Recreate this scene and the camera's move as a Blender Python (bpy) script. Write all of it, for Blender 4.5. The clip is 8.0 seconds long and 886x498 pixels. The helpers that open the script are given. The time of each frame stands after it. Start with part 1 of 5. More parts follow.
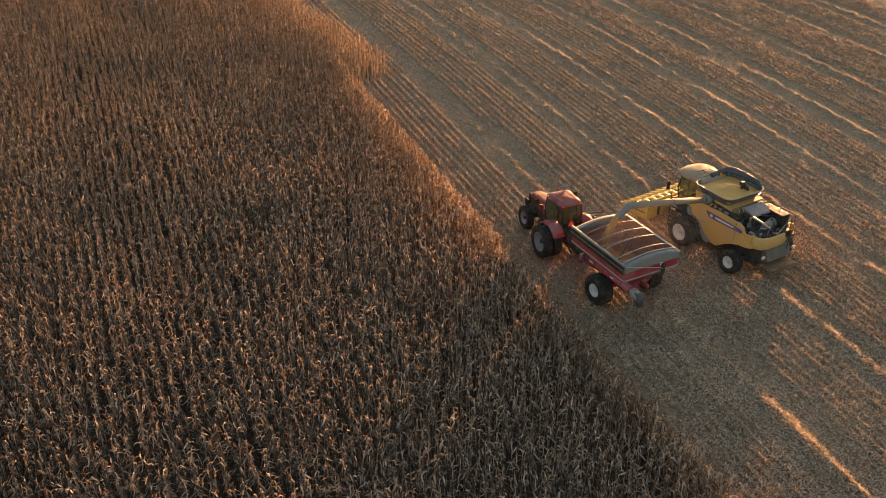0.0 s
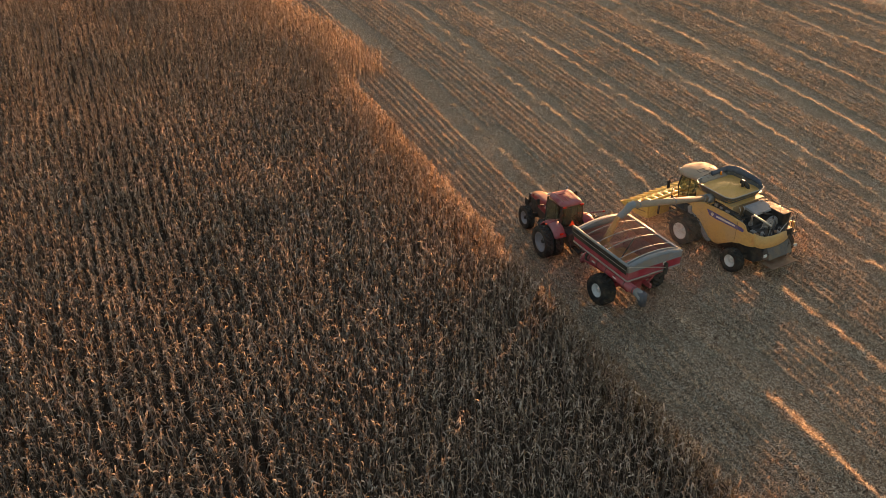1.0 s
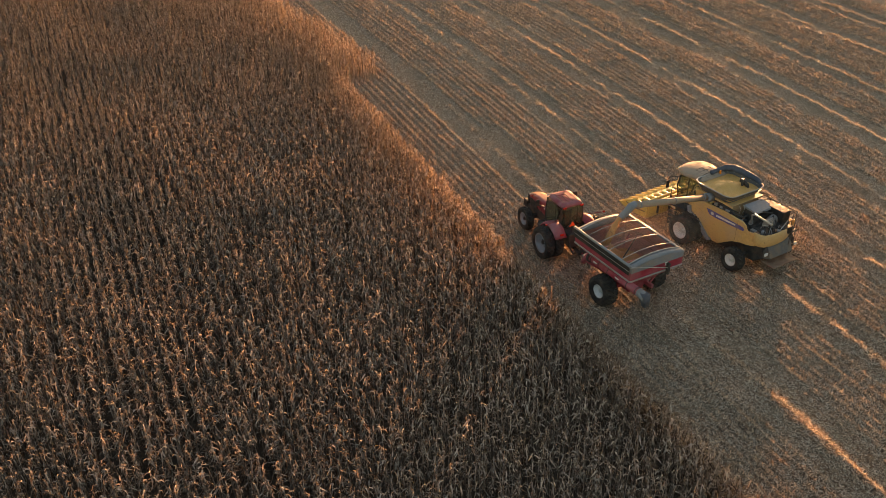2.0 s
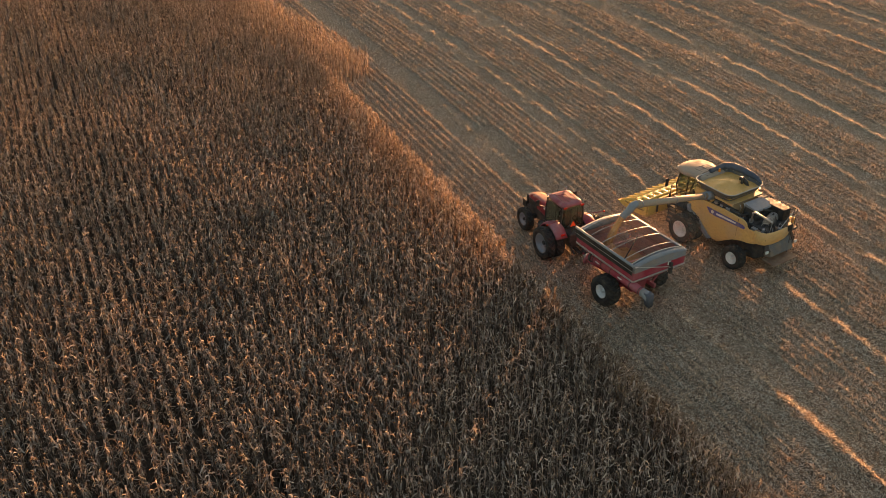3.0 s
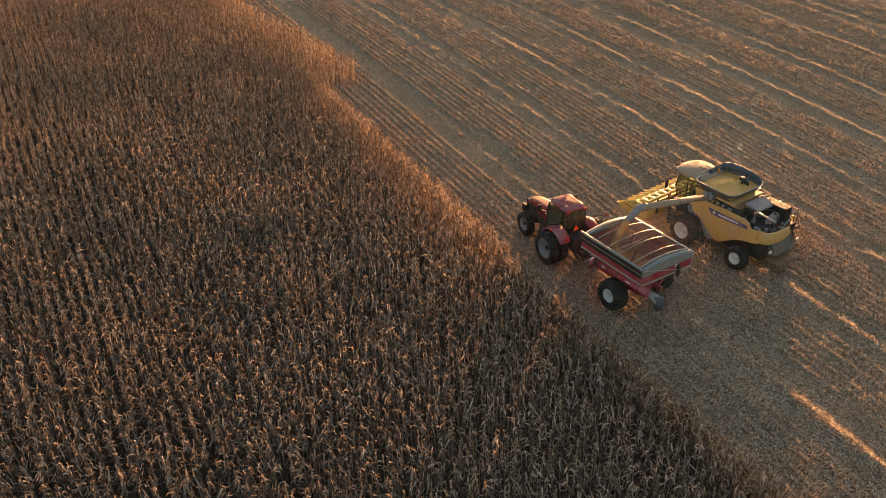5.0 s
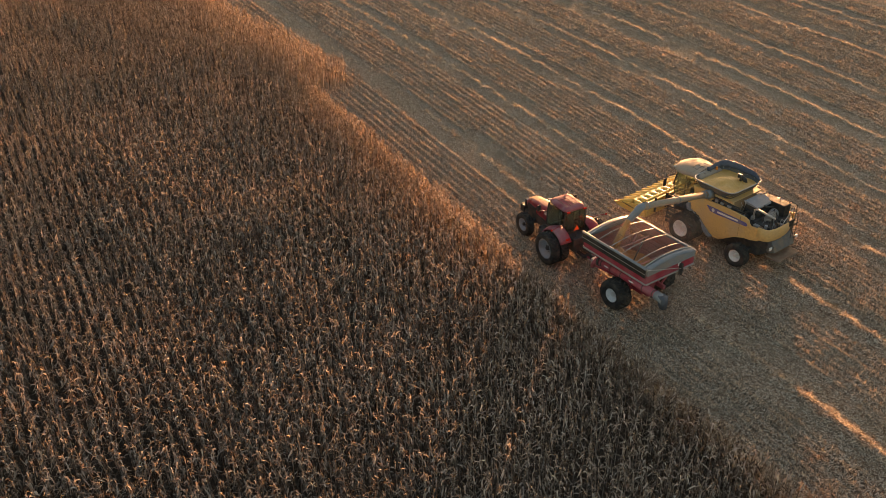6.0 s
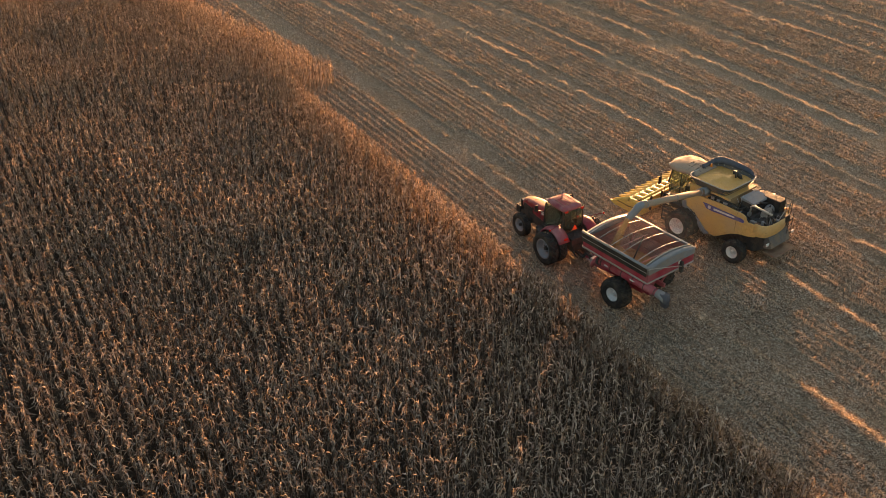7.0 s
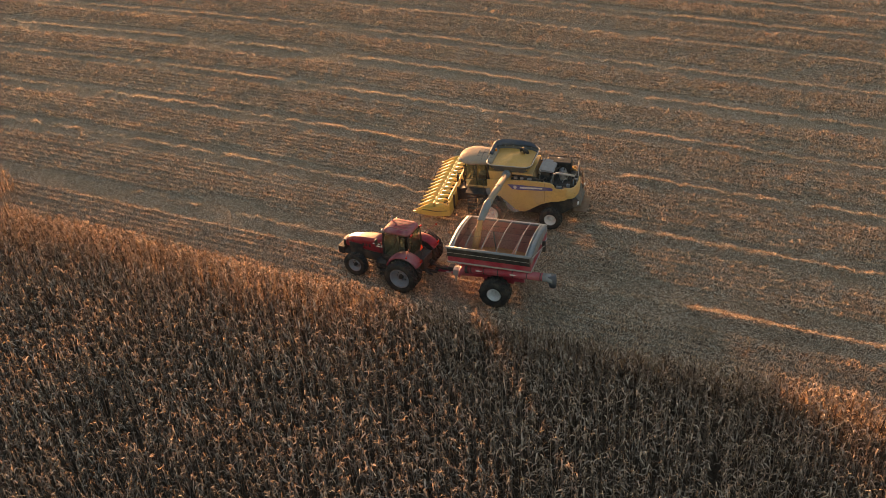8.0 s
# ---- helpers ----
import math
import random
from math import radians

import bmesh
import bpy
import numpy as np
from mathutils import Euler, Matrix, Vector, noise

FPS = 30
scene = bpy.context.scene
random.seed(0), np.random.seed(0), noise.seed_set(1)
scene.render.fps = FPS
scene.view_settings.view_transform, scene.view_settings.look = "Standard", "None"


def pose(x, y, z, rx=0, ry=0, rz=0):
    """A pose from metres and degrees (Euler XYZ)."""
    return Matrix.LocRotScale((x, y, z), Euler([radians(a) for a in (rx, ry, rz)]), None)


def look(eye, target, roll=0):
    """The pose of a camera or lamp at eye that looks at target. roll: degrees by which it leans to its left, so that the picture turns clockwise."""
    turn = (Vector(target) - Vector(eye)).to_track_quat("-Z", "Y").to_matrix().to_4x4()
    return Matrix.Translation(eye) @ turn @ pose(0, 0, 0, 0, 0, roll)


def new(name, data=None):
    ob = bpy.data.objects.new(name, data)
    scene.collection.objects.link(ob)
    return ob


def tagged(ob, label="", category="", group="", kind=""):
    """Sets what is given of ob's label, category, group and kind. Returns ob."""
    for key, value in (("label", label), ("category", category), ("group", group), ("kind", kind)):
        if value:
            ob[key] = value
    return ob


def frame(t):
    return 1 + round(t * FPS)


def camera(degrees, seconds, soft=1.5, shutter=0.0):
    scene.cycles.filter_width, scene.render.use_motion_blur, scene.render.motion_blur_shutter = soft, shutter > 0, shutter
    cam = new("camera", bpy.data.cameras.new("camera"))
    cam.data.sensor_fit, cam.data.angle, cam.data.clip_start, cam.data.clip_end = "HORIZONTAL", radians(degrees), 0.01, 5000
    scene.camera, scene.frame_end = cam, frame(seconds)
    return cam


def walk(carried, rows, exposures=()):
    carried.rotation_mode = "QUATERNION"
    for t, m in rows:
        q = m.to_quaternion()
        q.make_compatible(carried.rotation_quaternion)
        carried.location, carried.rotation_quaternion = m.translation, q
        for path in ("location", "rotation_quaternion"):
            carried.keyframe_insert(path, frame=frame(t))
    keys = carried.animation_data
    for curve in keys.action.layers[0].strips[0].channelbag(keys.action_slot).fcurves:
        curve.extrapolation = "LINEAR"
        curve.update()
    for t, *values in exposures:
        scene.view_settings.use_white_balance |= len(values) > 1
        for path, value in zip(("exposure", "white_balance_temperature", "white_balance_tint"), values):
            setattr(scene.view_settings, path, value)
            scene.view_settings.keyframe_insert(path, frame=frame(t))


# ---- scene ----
# ---- camera ----
cam = camera(54.5, 8.0, soft=0.5)
walk(cam, [
    (0, look((-20.066, -34.909, 24.670), (-10.340, -11.172, 9.114), -0.38)),
    (0.5, look((-20.250, -34.694, 24.688), (-10.412, -11.017, 9.112), -0.46)),
    (1, look((-20.452, -34.465, 24.706), (-10.453, -10.883, 9.088), -0.53)),
    (1.5, look((-20.671, -34.221, 24.724), (-10.508, -10.717, 9.096), -0.61)),
    (3, look((-21.433, -33.401, 24.779), (-10.680, -10.215, 9.070), -0.83)),
    (3.5, look((-21.722, -33.099, 24.797), (-10.793, -9.992, 9.092), -0.90)),
    (4, look((-22.028, -32.781, 24.815), (-10.840, -9.793, 9.119), -0.98)),
    (4.5, look((-22.352, -32.449, 24.833), (-10.923, -9.577, 9.140), -1.05)),
    (6, look((-23.429, -31.363, 24.887), (-11.190, -8.948, 9.147), -1.28)),
    (6.5, look((-23.822, -30.972, 24.906), (-11.263, -8.772, 9.113), -1.35)),
    (7, look((-24.233, -30.566, 24.924), (-11.320, -8.565, 9.138), -1.43)),
    (7.2, look((-24.916, -30.051, 24.997), (-11.548, -8.280, 9.271), -1.77)),
    (7.4, look((-26.145, -28.914, 25.125), (-11.732, -7.854, 9.352), -2.27)),
    (7.5, look((-26.929, -28.048, 25.219), (-11.869, -7.460, 9.428), -2.60)),
    (7.6, look((-27.805, -26.951, 25.337), (-11.587, -7.295, 9.505), -2.98)),
    (7.7, look((-28.760, -25.424, 25.478), (-10.932, -7.270, 9.584), -3.40)),
    (7.8, look((-29.773, -23.539, 25.639), (-10.359, -7.183, 9.653), -3.84)),
    (7.9, look((-30.781, -21.276, 25.816), (-9.739, -7.198, 9.720), -4.30)),
    (8, look((-31.725, -18.778, 25.999), (-9.235, -7.281, 9.813), -4.77)),
], exposures=[(0, 3.06, 6450, 12), (8, 3.06, 6450, 12)])

# ---- sky and sun: a very low evening sun, ahead and to the right of the machines ----
SUN_AZIMUTH, SUN_HEIGHT = 47.0, 2.4          # degrees clockwise from +y, degrees above the horizon
world = bpy.data.worlds.new("evening_sky")
scene.world = world
world.use_nodes = True
sky = world.node_tree.nodes.new("ShaderNodeTexSky")
sky.sky_type = 'NISHITA'
sky.sun_disc = False
sky.sun_elevation = radians(SUN_HEIGHT)
sky.sun_rotation = radians(SUN_AZIMUTH)
sky.dust_density = 2.0
sky.ozone_density = 0.8
world.node_tree.links.new(sky.outputs[0], world.node_tree.nodes["Background"].inputs[0])
world.node_tree.nodes["Background"].inputs[1].default_value = 0.082

sun_data = bpy.data.lights.new("sun", 'SUN')
sun_data.energy = 3.0
sun_data.angle = radians(0.6)
sun_data.color = (1.0, 0.50, 0.21)
sun = new("sun", sun_data)
az, el = radians(SUN_AZIMUTH), radians(SUN_HEIGHT)
sun.matrix_world = look((60 * math.sin(az), 60 * math.cos(az), 60 * math.tan(el)), (0, 0, 0))


# ---- materials ----
def material(name, rough=0.6, metal=0.0):
    m = bpy.data.materials.new(name)
    m.use_nodes = True
    b = m.node_tree.nodes["Principled BSDF"]
    b.inputs["Roughness"].default_value = rough
    b.inputs["Metallic"].default_value = metal
    return m, m.node_tree, b


def ramp(nt, fac, stops):
    r = nt.nodes.new("ShaderNodeValToRGB")
    while len(r.color_ramp.elements) < len(stops):
        r.color_ramp.elements.new(0.5)
    for e, (p, c) in zip(r.color_ramp.elements, stops):
        e.position, e.color = p, (*c, 1)
    nt.links.new(fac, r.inputs[0])
    return r.outputs[0]


def noise_tex(nt, scale, detail=4.0, stretch=(1, 1, 1), rough=0.55):
    co = nt.nodes.new("ShaderNodeTexCoord")
    mp = nt.nodes.new("ShaderNodeMapping")
    mp.inputs["Scale"].default_value = stretch
    n = nt.nodes.new("ShaderNodeTexNoise")
    n.inputs["Scale"].default_value = scale
    n.inputs["Detail"].default_value = detail
    n.inputs["Roughness"].default_value = rough
    nt.links.new(co.outputs["Object"], mp.inputs[0])
    nt.links.new(mp.outputs[0], n.inputs["Vector"])
    return n.outputs[0]


def mixed(nt, fac, a, b):
    m = nt.nodes.new("ShaderNodeMix")
    m.data_type = 'RGBA'
    for value, socket in ((fac, m.inputs[0]), (a, m.inputs[6]), (b, m.inputs[7])):
        if isinstance(value, (int, float)):
            socket.default_value = value
        elif isinstance(value, tuple):
            socket.default_value = (*value, 1)
        else:
            nt.links.new(value, socket)
    return m.outputs[2]


def bump(nt, height, strength, distance, b):
    n = nt.nodes.new("ShaderNodeBump")
    n.inputs["Strength"].default_value = strength
    n.inputs["Distance"].default_value = distance
    nt.links.new(height, n.inputs["Height"])
    nt.links.new(n.outputs[0], b.inputs["Normal"])


def plant_material(name, stops, patch=(0.8, 1.1), through_light=0.35):
    """Dry leaf matter: each blade has a tone of its own, with patches over the field and streaks along it."""
    m, nt, b = material(name, 0.75)
    g = nt.nodes.new("ShaderNodeNewGeometry")
    c = ramp(nt, g.outputs["Random Per Island"], stops)
    p = ramp(nt, noise_tex(nt, 0.35, 3), [(0.3, (patch[0],) * 3), (0.7, (patch[1],) * 3)])
    mul = nt.nodes.new("ShaderNodeMix")
    mul.data_type, mul.blend_type = 'RGBA', 'MULTIPLY'
    mul.inputs[0].default_value = 1.0
    nt.links.new(c, mul.inputs[6])
    nt.links.new(p, mul.inputs[7])
    nt.links.new(mul.outputs[2], b.inputs["Base Color"])
    b.inputs["Specular IOR Level"].default_value = 0.2
    # dry blades let warm light through
    thin = nt.nodes.new("ShaderNodeBsdfTranslucent")
    warm = nt.nodes.new("ShaderNodeMix")
    warm.data_type, warm.blend_type = 'RGBA', 'MULTIPLY'
    warm.inputs[0].default_value = 1.0
    warm.inputs[7].default_value = (1.0, 0.80, 0.58, 1)
    nt.links.new(mul.outputs[2], warm.inputs[6])
    nt.links.new(warm.outputs[2], thin.inputs["Color"])
    both = nt.nodes.new("ShaderNodeMixShader")
    both.inputs[0].default_value = through_light
    nt.links.new(b.outputs[0], both.inputs[1])
    nt.links.new(thin.outputs[0], both.inputs[2])
    nt.links.new(both.outputs[0], nt.nodes["Material Output"].inputs["Surface"])
    return m


def paint(name, colour, rough=0.35, dirt=(0.16, 0.12, 0.08), amount=0.5, metal=0.0, scale=1.5, gloss=0.35):
    """Paint or metal with a film of field dust in patches and fine mottling."""
    m, nt, b = material(name, rough, metal)
    b.inputs["Specular IOR Level"].default_value = gloss
    big = ramp(nt, noise_tex(nt, scale, 5), [(0.42, (0, 0, 0)), (0.75, (amount,) * 3)])
    fine = ramp(nt, noise_tex(nt, scale * 14, 3), [(0.35, tuple(v * 0.9 for v in colour)), (0.65, tuple(min(1, v * 1.08) for v in colour))])
    nt.links.new(mixed(nt, big, fine, dirt), b.inputs["Base Color"])
    rr = ramp(nt, noise_tex(nt, scale * 3, 4), [(0.3, (rough * 0.8,) * 3), (0.7, (min(1, rough * 1.6),) * 3)])
    nt.links.new(rr, b.inputs["Roughness"])
    return m


MAT_CORN = plant_material("dry_corn", [(0.0, (0.056, 0.037, 0.026)), (0.3, (0.206, 0.152, 0.112)), (0.65, (0.375, 0.29, 0.225)), (1.0, (0.64, 0.53, 0.425))], through_light=0.27)
MAT_RESIDUE = plant_material("corn_residue", [(0.0, (0.085, 0.047, 0.029)), (0.3, (0.20, 0.134, 0.087)), (0.65, (0.35, 0.262, 0.18)), (1.0, (0.6, 0.49, 0.37))])
MAT_STUBBLE = plant_material("corn_stubble", [(0.0, (0.24, 0.15, 0.097)), (0.5, (0.53, 0.38, 0.255)), (1.0, (0.82, 0.66, 0.46))], through_light=0.3)
# lighter copy of the residue tones: low sun on the ridges is in this colour
MAT_SUNLIT_RIDGE = plant_material("sunlit_ridge_residue", [(0.0, (0.24, 0.14, 0.085)), (0.4, (0.52, 0.36, 0.23)), (1.0, (0.84, 0.68, 0.48))], through_light=0.3)


def slivers(nt, scale, long, thin, seed):
    """Mask of chopped leaf slivers, one in each cell, each at an angle of its own."""
    co = nt.nodes.new("ShaderNodeTexCoord")
    mp = nt.nodes.new("ShaderNodeMapping")
    mp.inputs["Location"].default_value = (seed * 3.7, seed * 1.9, 0)
    mp.inputs["Scale"].default_value = (scale, scale, 0)
    nt.links.new(co.outputs["Object"], mp.inputs[0])
    cell = nt.nodes.new("ShaderNodeTexVoronoi")
    cell.voronoi_dimensions = '2D'
    cell.inputs["Scale"].default_value = 1.0
    nt.links.new(mp.outputs[0], cell.inputs["Vector"])
    away = nt.nodes.new("ShaderNodeVectorMath")
    away.operation = 'SUBTRACT'
    nt.links.new(mp.outputs[0], away.inputs[0])
    nt.links.new(cell.outputs["Position"], away.inputs[1])
    col = nt.nodes.new("ShaderNodeSeparateColor")
    nt.links.new(cell.outputs["Color"], col.inputs[0])
    angle = nt.nodes.new("ShaderNodeMath")
    angle.operation = 'MULTIPLY'
    angle.inputs[1].default_value = 6.283
    nt.links.new(col.outputs[0], angle.inputs[0])
    rot = nt.nodes.new("ShaderNodeVectorRotate")
    rot.rotation_type = 'Z_AXIS'
    nt.links.new(away.outputs[0], rot.inputs["Vector"])
    nt.links.new(angle.outputs[0], rot.inputs["Angle"])
    shape = nt.nodes.new("ShaderNodeVectorMath")
    shape.operation = 'MULTIPLY'
    shape.inputs[1].default_value = (1 / (long * scale), 1 / (thin * scale), 0)
    nt.links.new(rot.outputs[0], shape.inputs[0])
    size = nt.nodes.new("ShaderNodeVectorMath")
    size.operation = 'LENGTH'
    nt.links.new(shape.outputs[0], size.inputs[0])
    mask = ramp(nt, size.outputs["Value"], [(0.35, (1, 1, 1)), (0.6, (0, 0, 0))])
    return mask, col.outputs[1]


def ground_material():
    m, nt, b = material("stubble_ground", 0.95)
    fine = noise_tex(nt, 9.0, 6, (1.6, 0.7, 1), 0.7)
    litter = ramp(nt, fine, [(0.32, (0.025, 0.017, 0.012)), (0.5, (0.094, 0.07, 0.049)), (0.68, (0.225, 0.175, 0.122))])
    height = None
    for scale, long, thin, seed in ((7.0, 0.22, 0.036, 1), (9.0, 0.18, 0.03, 2), (11.0, 0.15, 0.028, 3)):
        mask, tone = slivers(nt, scale, long, thin, seed)
        pale = ramp(nt, tone, [(0.0, (0.16, 0.095, 0.06)), (0.4, (0.34, 0.255, 0.178)), (1.0, (0.64, 0.53, 0.40))])
        litter = mixed(nt, mask, litter, pale)
        if height is None:
            height = mask
        else:
            add = nt.nodes.new("ShaderNodeMath")
            nt.links.new(height, add.inputs[0])
            nt.links.new(mask, add.inputs[1])
            height = add.outputs[0]
    weeds = ramp(nt, noise_tex(nt, 0.5, 5), [(0.45, (0, 0, 0)), (0.7, (0.4, 0.4, 0.4))])
    litter = mixed(nt, weeds, litter, (0.18, 0.15, 0.10))
    shaded_soil = ramp(nt, fine, [(0.3, (0.05, 0.036, 0.026)), (0.7, (0.12, 0.09, 0.065))])
    # chopped litter covers the cut side only; under the crop, row-gap shade darkens the soil colour
    co = nt.nodes.new("ShaderNodeTexCoord")
    split = nt.nodes.new("ShaderNodeSeparateXYZ")
    nt.links.new(co.outputs["Object"], split.inputs[0])
    cut = nt.nodes.new("ShaderNodeMapRange")
    cut.inputs["From Min"].default_value, cut.inputs["From Max"].default_value = -3.6, -2.6
    nt.links.new(split.outputs[0], cut.inputs["Value"])
    col = mixed(nt, cut.outputs[0], shaded_soil, litter)
    nt.links.new(col, b.inputs["Base Color"])
    b.inputs["Specular IOR Level"].default_value = 0.072
    soil = noise_tex(nt, 14.0, 6, (1, 1, 1), 0.7)
    both = nt.nodes.new("ShaderNodeMath")
    both.operation = 'MULTIPLY_ADD'
    both.inputs[1].default_value = 0.35
    nt.links.new(height, both.inputs[0])
    nt.links.new(soil, both.inputs[2])
    bump(nt, both.outputs[0], 0.22, 0.05, b)
    return m


MAT_GROUND = ground_material()


# ---- the field ----
ROW = 0.508                      # crop rows, 20 inches apart
EDGE = -2.52                     # the last standing row
PASS = 6.42                     # one pass of the corn head
WINDROW = 4.1                    # a ridge of chopped residue runs along every pass
rng = np.random.default_rng(7)


def mesh_from_arrays(name, verts, tris, mat):
    """A triangle mesh straight from arrays."""
    me = bpy.data.meshes.new(name)
    me.vertices.add(len(verts))
    me.vertices.foreach_set("co", np.ascontiguousarray(verts, np.float32).ravel())
    me.loops.add(len(tris) * 3)
    me.loops.foreach_set("vertex_index", np.ascontiguousarray(tris, np.int32).ravel())
    me.polygons.add(len(tris))
    me.polygons.foreach_set("loop_start", np.arange(0, len(tris) * 3, 3, dtype=np.int32))
    me.materials.append(mat)
    me.update(calc_edges=True)
    return me


def fbm(x, y, scale, seed, octaves=3):
    """Smooth value noise on arrays, about -1 to 1."""
    out, amp, total = 0.0, 1.0, 0.0
    for o in range(octaves):
        table = np.random.default_rng(seed + o).uniform(-1, 1, (256, 256))
        u, v = x / scale * 2 ** o, y / scale * 2 ** o
        i, j = np.floor(u).astype(int), np.floor(v).astype(int)
        fu, fv = u - i, v - j
        fu, fv = fu * fu * (3 - 2 * fu), fv * fv * (3 - 2 * fv)
        a, b = table[i % 256, j % 256], table[(i + 1) % 256, j % 256]
        c, d = table[i % 256, (j + 1) % 256], table[(i + 1) % 256, (j + 1) % 256]
        out = out + amp * ((a * (1 - fu) + b * fu) * (1 - fv) + (c * (1 - fu) + d * fu) * fv)
        total, amp = total + amp, amp * 0.5
    return out / total


def drift(y, x):
    """How far the drilled rows wander sideways."""
    return 0.35 * fbm(np.zeros_like(y) + x * 0.05, y, 28.0, 40, 2)


def far_edge(y):
    return 1.8 - 0.12 * (y - 29.0)


def in_corn(x, y):
    """True where the crop still stands: the main block and the far block beyond the notch."""
    r = x + drift(y, x)
    near = r < np.where(y < -0.6, EDGE - 0.12, EDGE + 0.15) + 0.12 * fbm(y * 0, y, 4.0, 3, 2)
    far = (y > 29.6 + 0.1 * fbm(x, x * 0, 1.5, 5, 2)) & (x < far_edge(y))
    return near | far


def fan(x, y):
    """The passes spread apart a little with distance from the standing crop."""
    along = np.where(y < 14, y - 14, 0.5 * (np.minimum(y, 40) - 14))
    return (0.03 + 0.0025 * np.clip(x - 4, 0, 60)) * along * np.clip((x + 2.5) / 5, 0, 1)


def row_place(x, y):
    """Distance across the rows, with their wander taken out."""
    return x + drift(y, x) - fan(x, y)


def from_row(r, y):
    """The x at which the row that lies r across the field runs at y."""
    x = r
    for step in range(3):
        x = r - drift(y, x) + fan(x, y)
    return x


def chance(n, seed):
    """A steady number from 0 to 1 for each whole number."""
    return np.random.default_rng(seed).random(512)[np.asarray(n, int) % 512]


def pass_place(x, y):
    """How far past its windrow a point lies, in metres, and which pass that is."""
    r = row_place(x, y) - WINDROW
    n = np.floor(r / PASS)
    return r - n * PASS, n


def windrow(x, y):
    """Height of the residue ridges."""
    u, n = pass_place(x, y)
    d = np.minimum(u, PASS - u)
    wide = 0.31 + 0.15 * fbm(x * 0.2, y, 2.0, 11, 2)
    h = 0.15 * np.exp(-(d / wide) ** 2) * np.clip(0.6 + 0.45 * (y < -7) + 1.3 * fbm(x, y, 0.5, 12, 2) + 0.9 * fbm(x * 0.3, y, 6.0, 15, 2), 0.05, 1.4)
    # the first ridge ends short of the far block
    first = np.round((row_place(x, y) - WINDROW) / PASS) == 0
    h = h * np.where(first & (y > 22), 0.15, 1.0)
    # driven flat round the machines
    flat = 1 - 0.85 * np.exp(-((y - 0.5) / 6.5) ** 4) * (np.abs(x - WINDROW) < 2.5)
    return h * flat


def stubble_band(x, y):
    """1 where short stalks still stand, 0 where wheels and spread residue have flattened them."""
    u, n = pass_place(x, y)
    lo, hi = 0.75 + 0.8 * chance(n, 51), 4.7 + 1.2 * chance(n, 52)
    # next to the far block the stubble was never driven over
    lo, hi = np.where((n == 0) & (y > 17), 0.5, lo), np.where((n == -1) & (y > 17), 5.3, hi)
    rough = 0.35 * fbm(x, y * 0.5, 1.6, 24, 2)
    return np.clip(np.minimum(u + rough - lo, hi - u - rough) / 0.25, 0, 1) * np.clip(1.3 + 1.3 * fbm(x, y * 0.25, 4.0, 21, 2), 0.5, 1)


def row_weight(x, y):
    """How much stalk and husk lies on the nearest row: some rows are fuller than others, in clumps."""
    n = np.round((row_place(x, y) - EDGE) / ROW)
    return np.clip(0.75 + 0.75 * chance(n + 100, 53) + 0.7 * fbm(x, y, 0.55, 23, 2) + 0.5 * fbm(n * 3.1, y, 6.0, 25, 2), 0.1, 1.5)


def on_row(x, y):
    """1 on the crest of a stubble row, falling to 0 between rows."""
    return np.clip(np.cos((row_place(x, y) - EDGE) / ROW * 2 * np.pi), -0.35, 1)


def ground_height(x, y):
    open_field = np.where(in_corn(x, y), 0.0, 1.0)
    h = open_field * 0.022 * fbm(x, y, 0.42, 31, 2) + 0.02 * fbm(x, y, 6.0, 33, 2)
    h = h + open_field * (windrow(x, y) + 0.12 * on_row(x, y) * row_weight(x, y) * stubble_band(x, y))
    under = np.clip(1 - np.hypot((x - 5.5) / 9.0, (y + 2.0) / 7.5), 0, 1)
    h = h * (1 - 0.6 * np.clip(under * 3, 0, 1))
    far = np.clip((np.hypot(x - 10, y - 10) - 110) / 100, 0, 1)
    return h * (1 - far)


def on_show(x, y, room=2.0):
    """The stretch of ground that the walk looks down upon."""
    return (y > -24 - room) & (y < 84) & (y < 84 - 0.42 * (x + 10) + room * 2 + 22 * (x < 40)) & (x < 60) & (x > -8)


def build_ground():
    def line(lo, hi, step, out):
        mid = np.arange(lo, hi, step)
        grow = np.cumsum(step * 1.35 ** np.arange(1, 40))
        grow = grow[grow < out]
        return np.concatenate([lo - grow[::-1], mid, hi + grow])
    xs, ys = line(-6.0, 54.0, 0.127, 2600), line(-26.0, 74.0, 0.48, 2600)
    X, Y = np.meshgrid(xs, ys)
    Z = ground_height(X, Y)
    n, k = len(ys), len(xs)
    idx = np.arange(n * k).reshape(n, k)
    a, b, c, d = idx[:-1, :-1].ravel(), idx[:-1, 1:].ravel(), idx[1:, 1:].ravel(), idx[1:, :-1].ravel()
    tris = np.concatenate([np.stack([a, b, c], 1), np.stack([a, c, d], 1)])
    me = mesh_from_arrays("ground", np.stack([X.ravel(), Y.ravel(), Z.ravel()], 1), tris, MAT_GROUND)
    me.polygons.foreach_set("use_smooth", np.ones(len(tris), bool))
    tagged(new("ground", me), "harvested corn field with residue ridges and greyish soil", "ground", kind="structure")


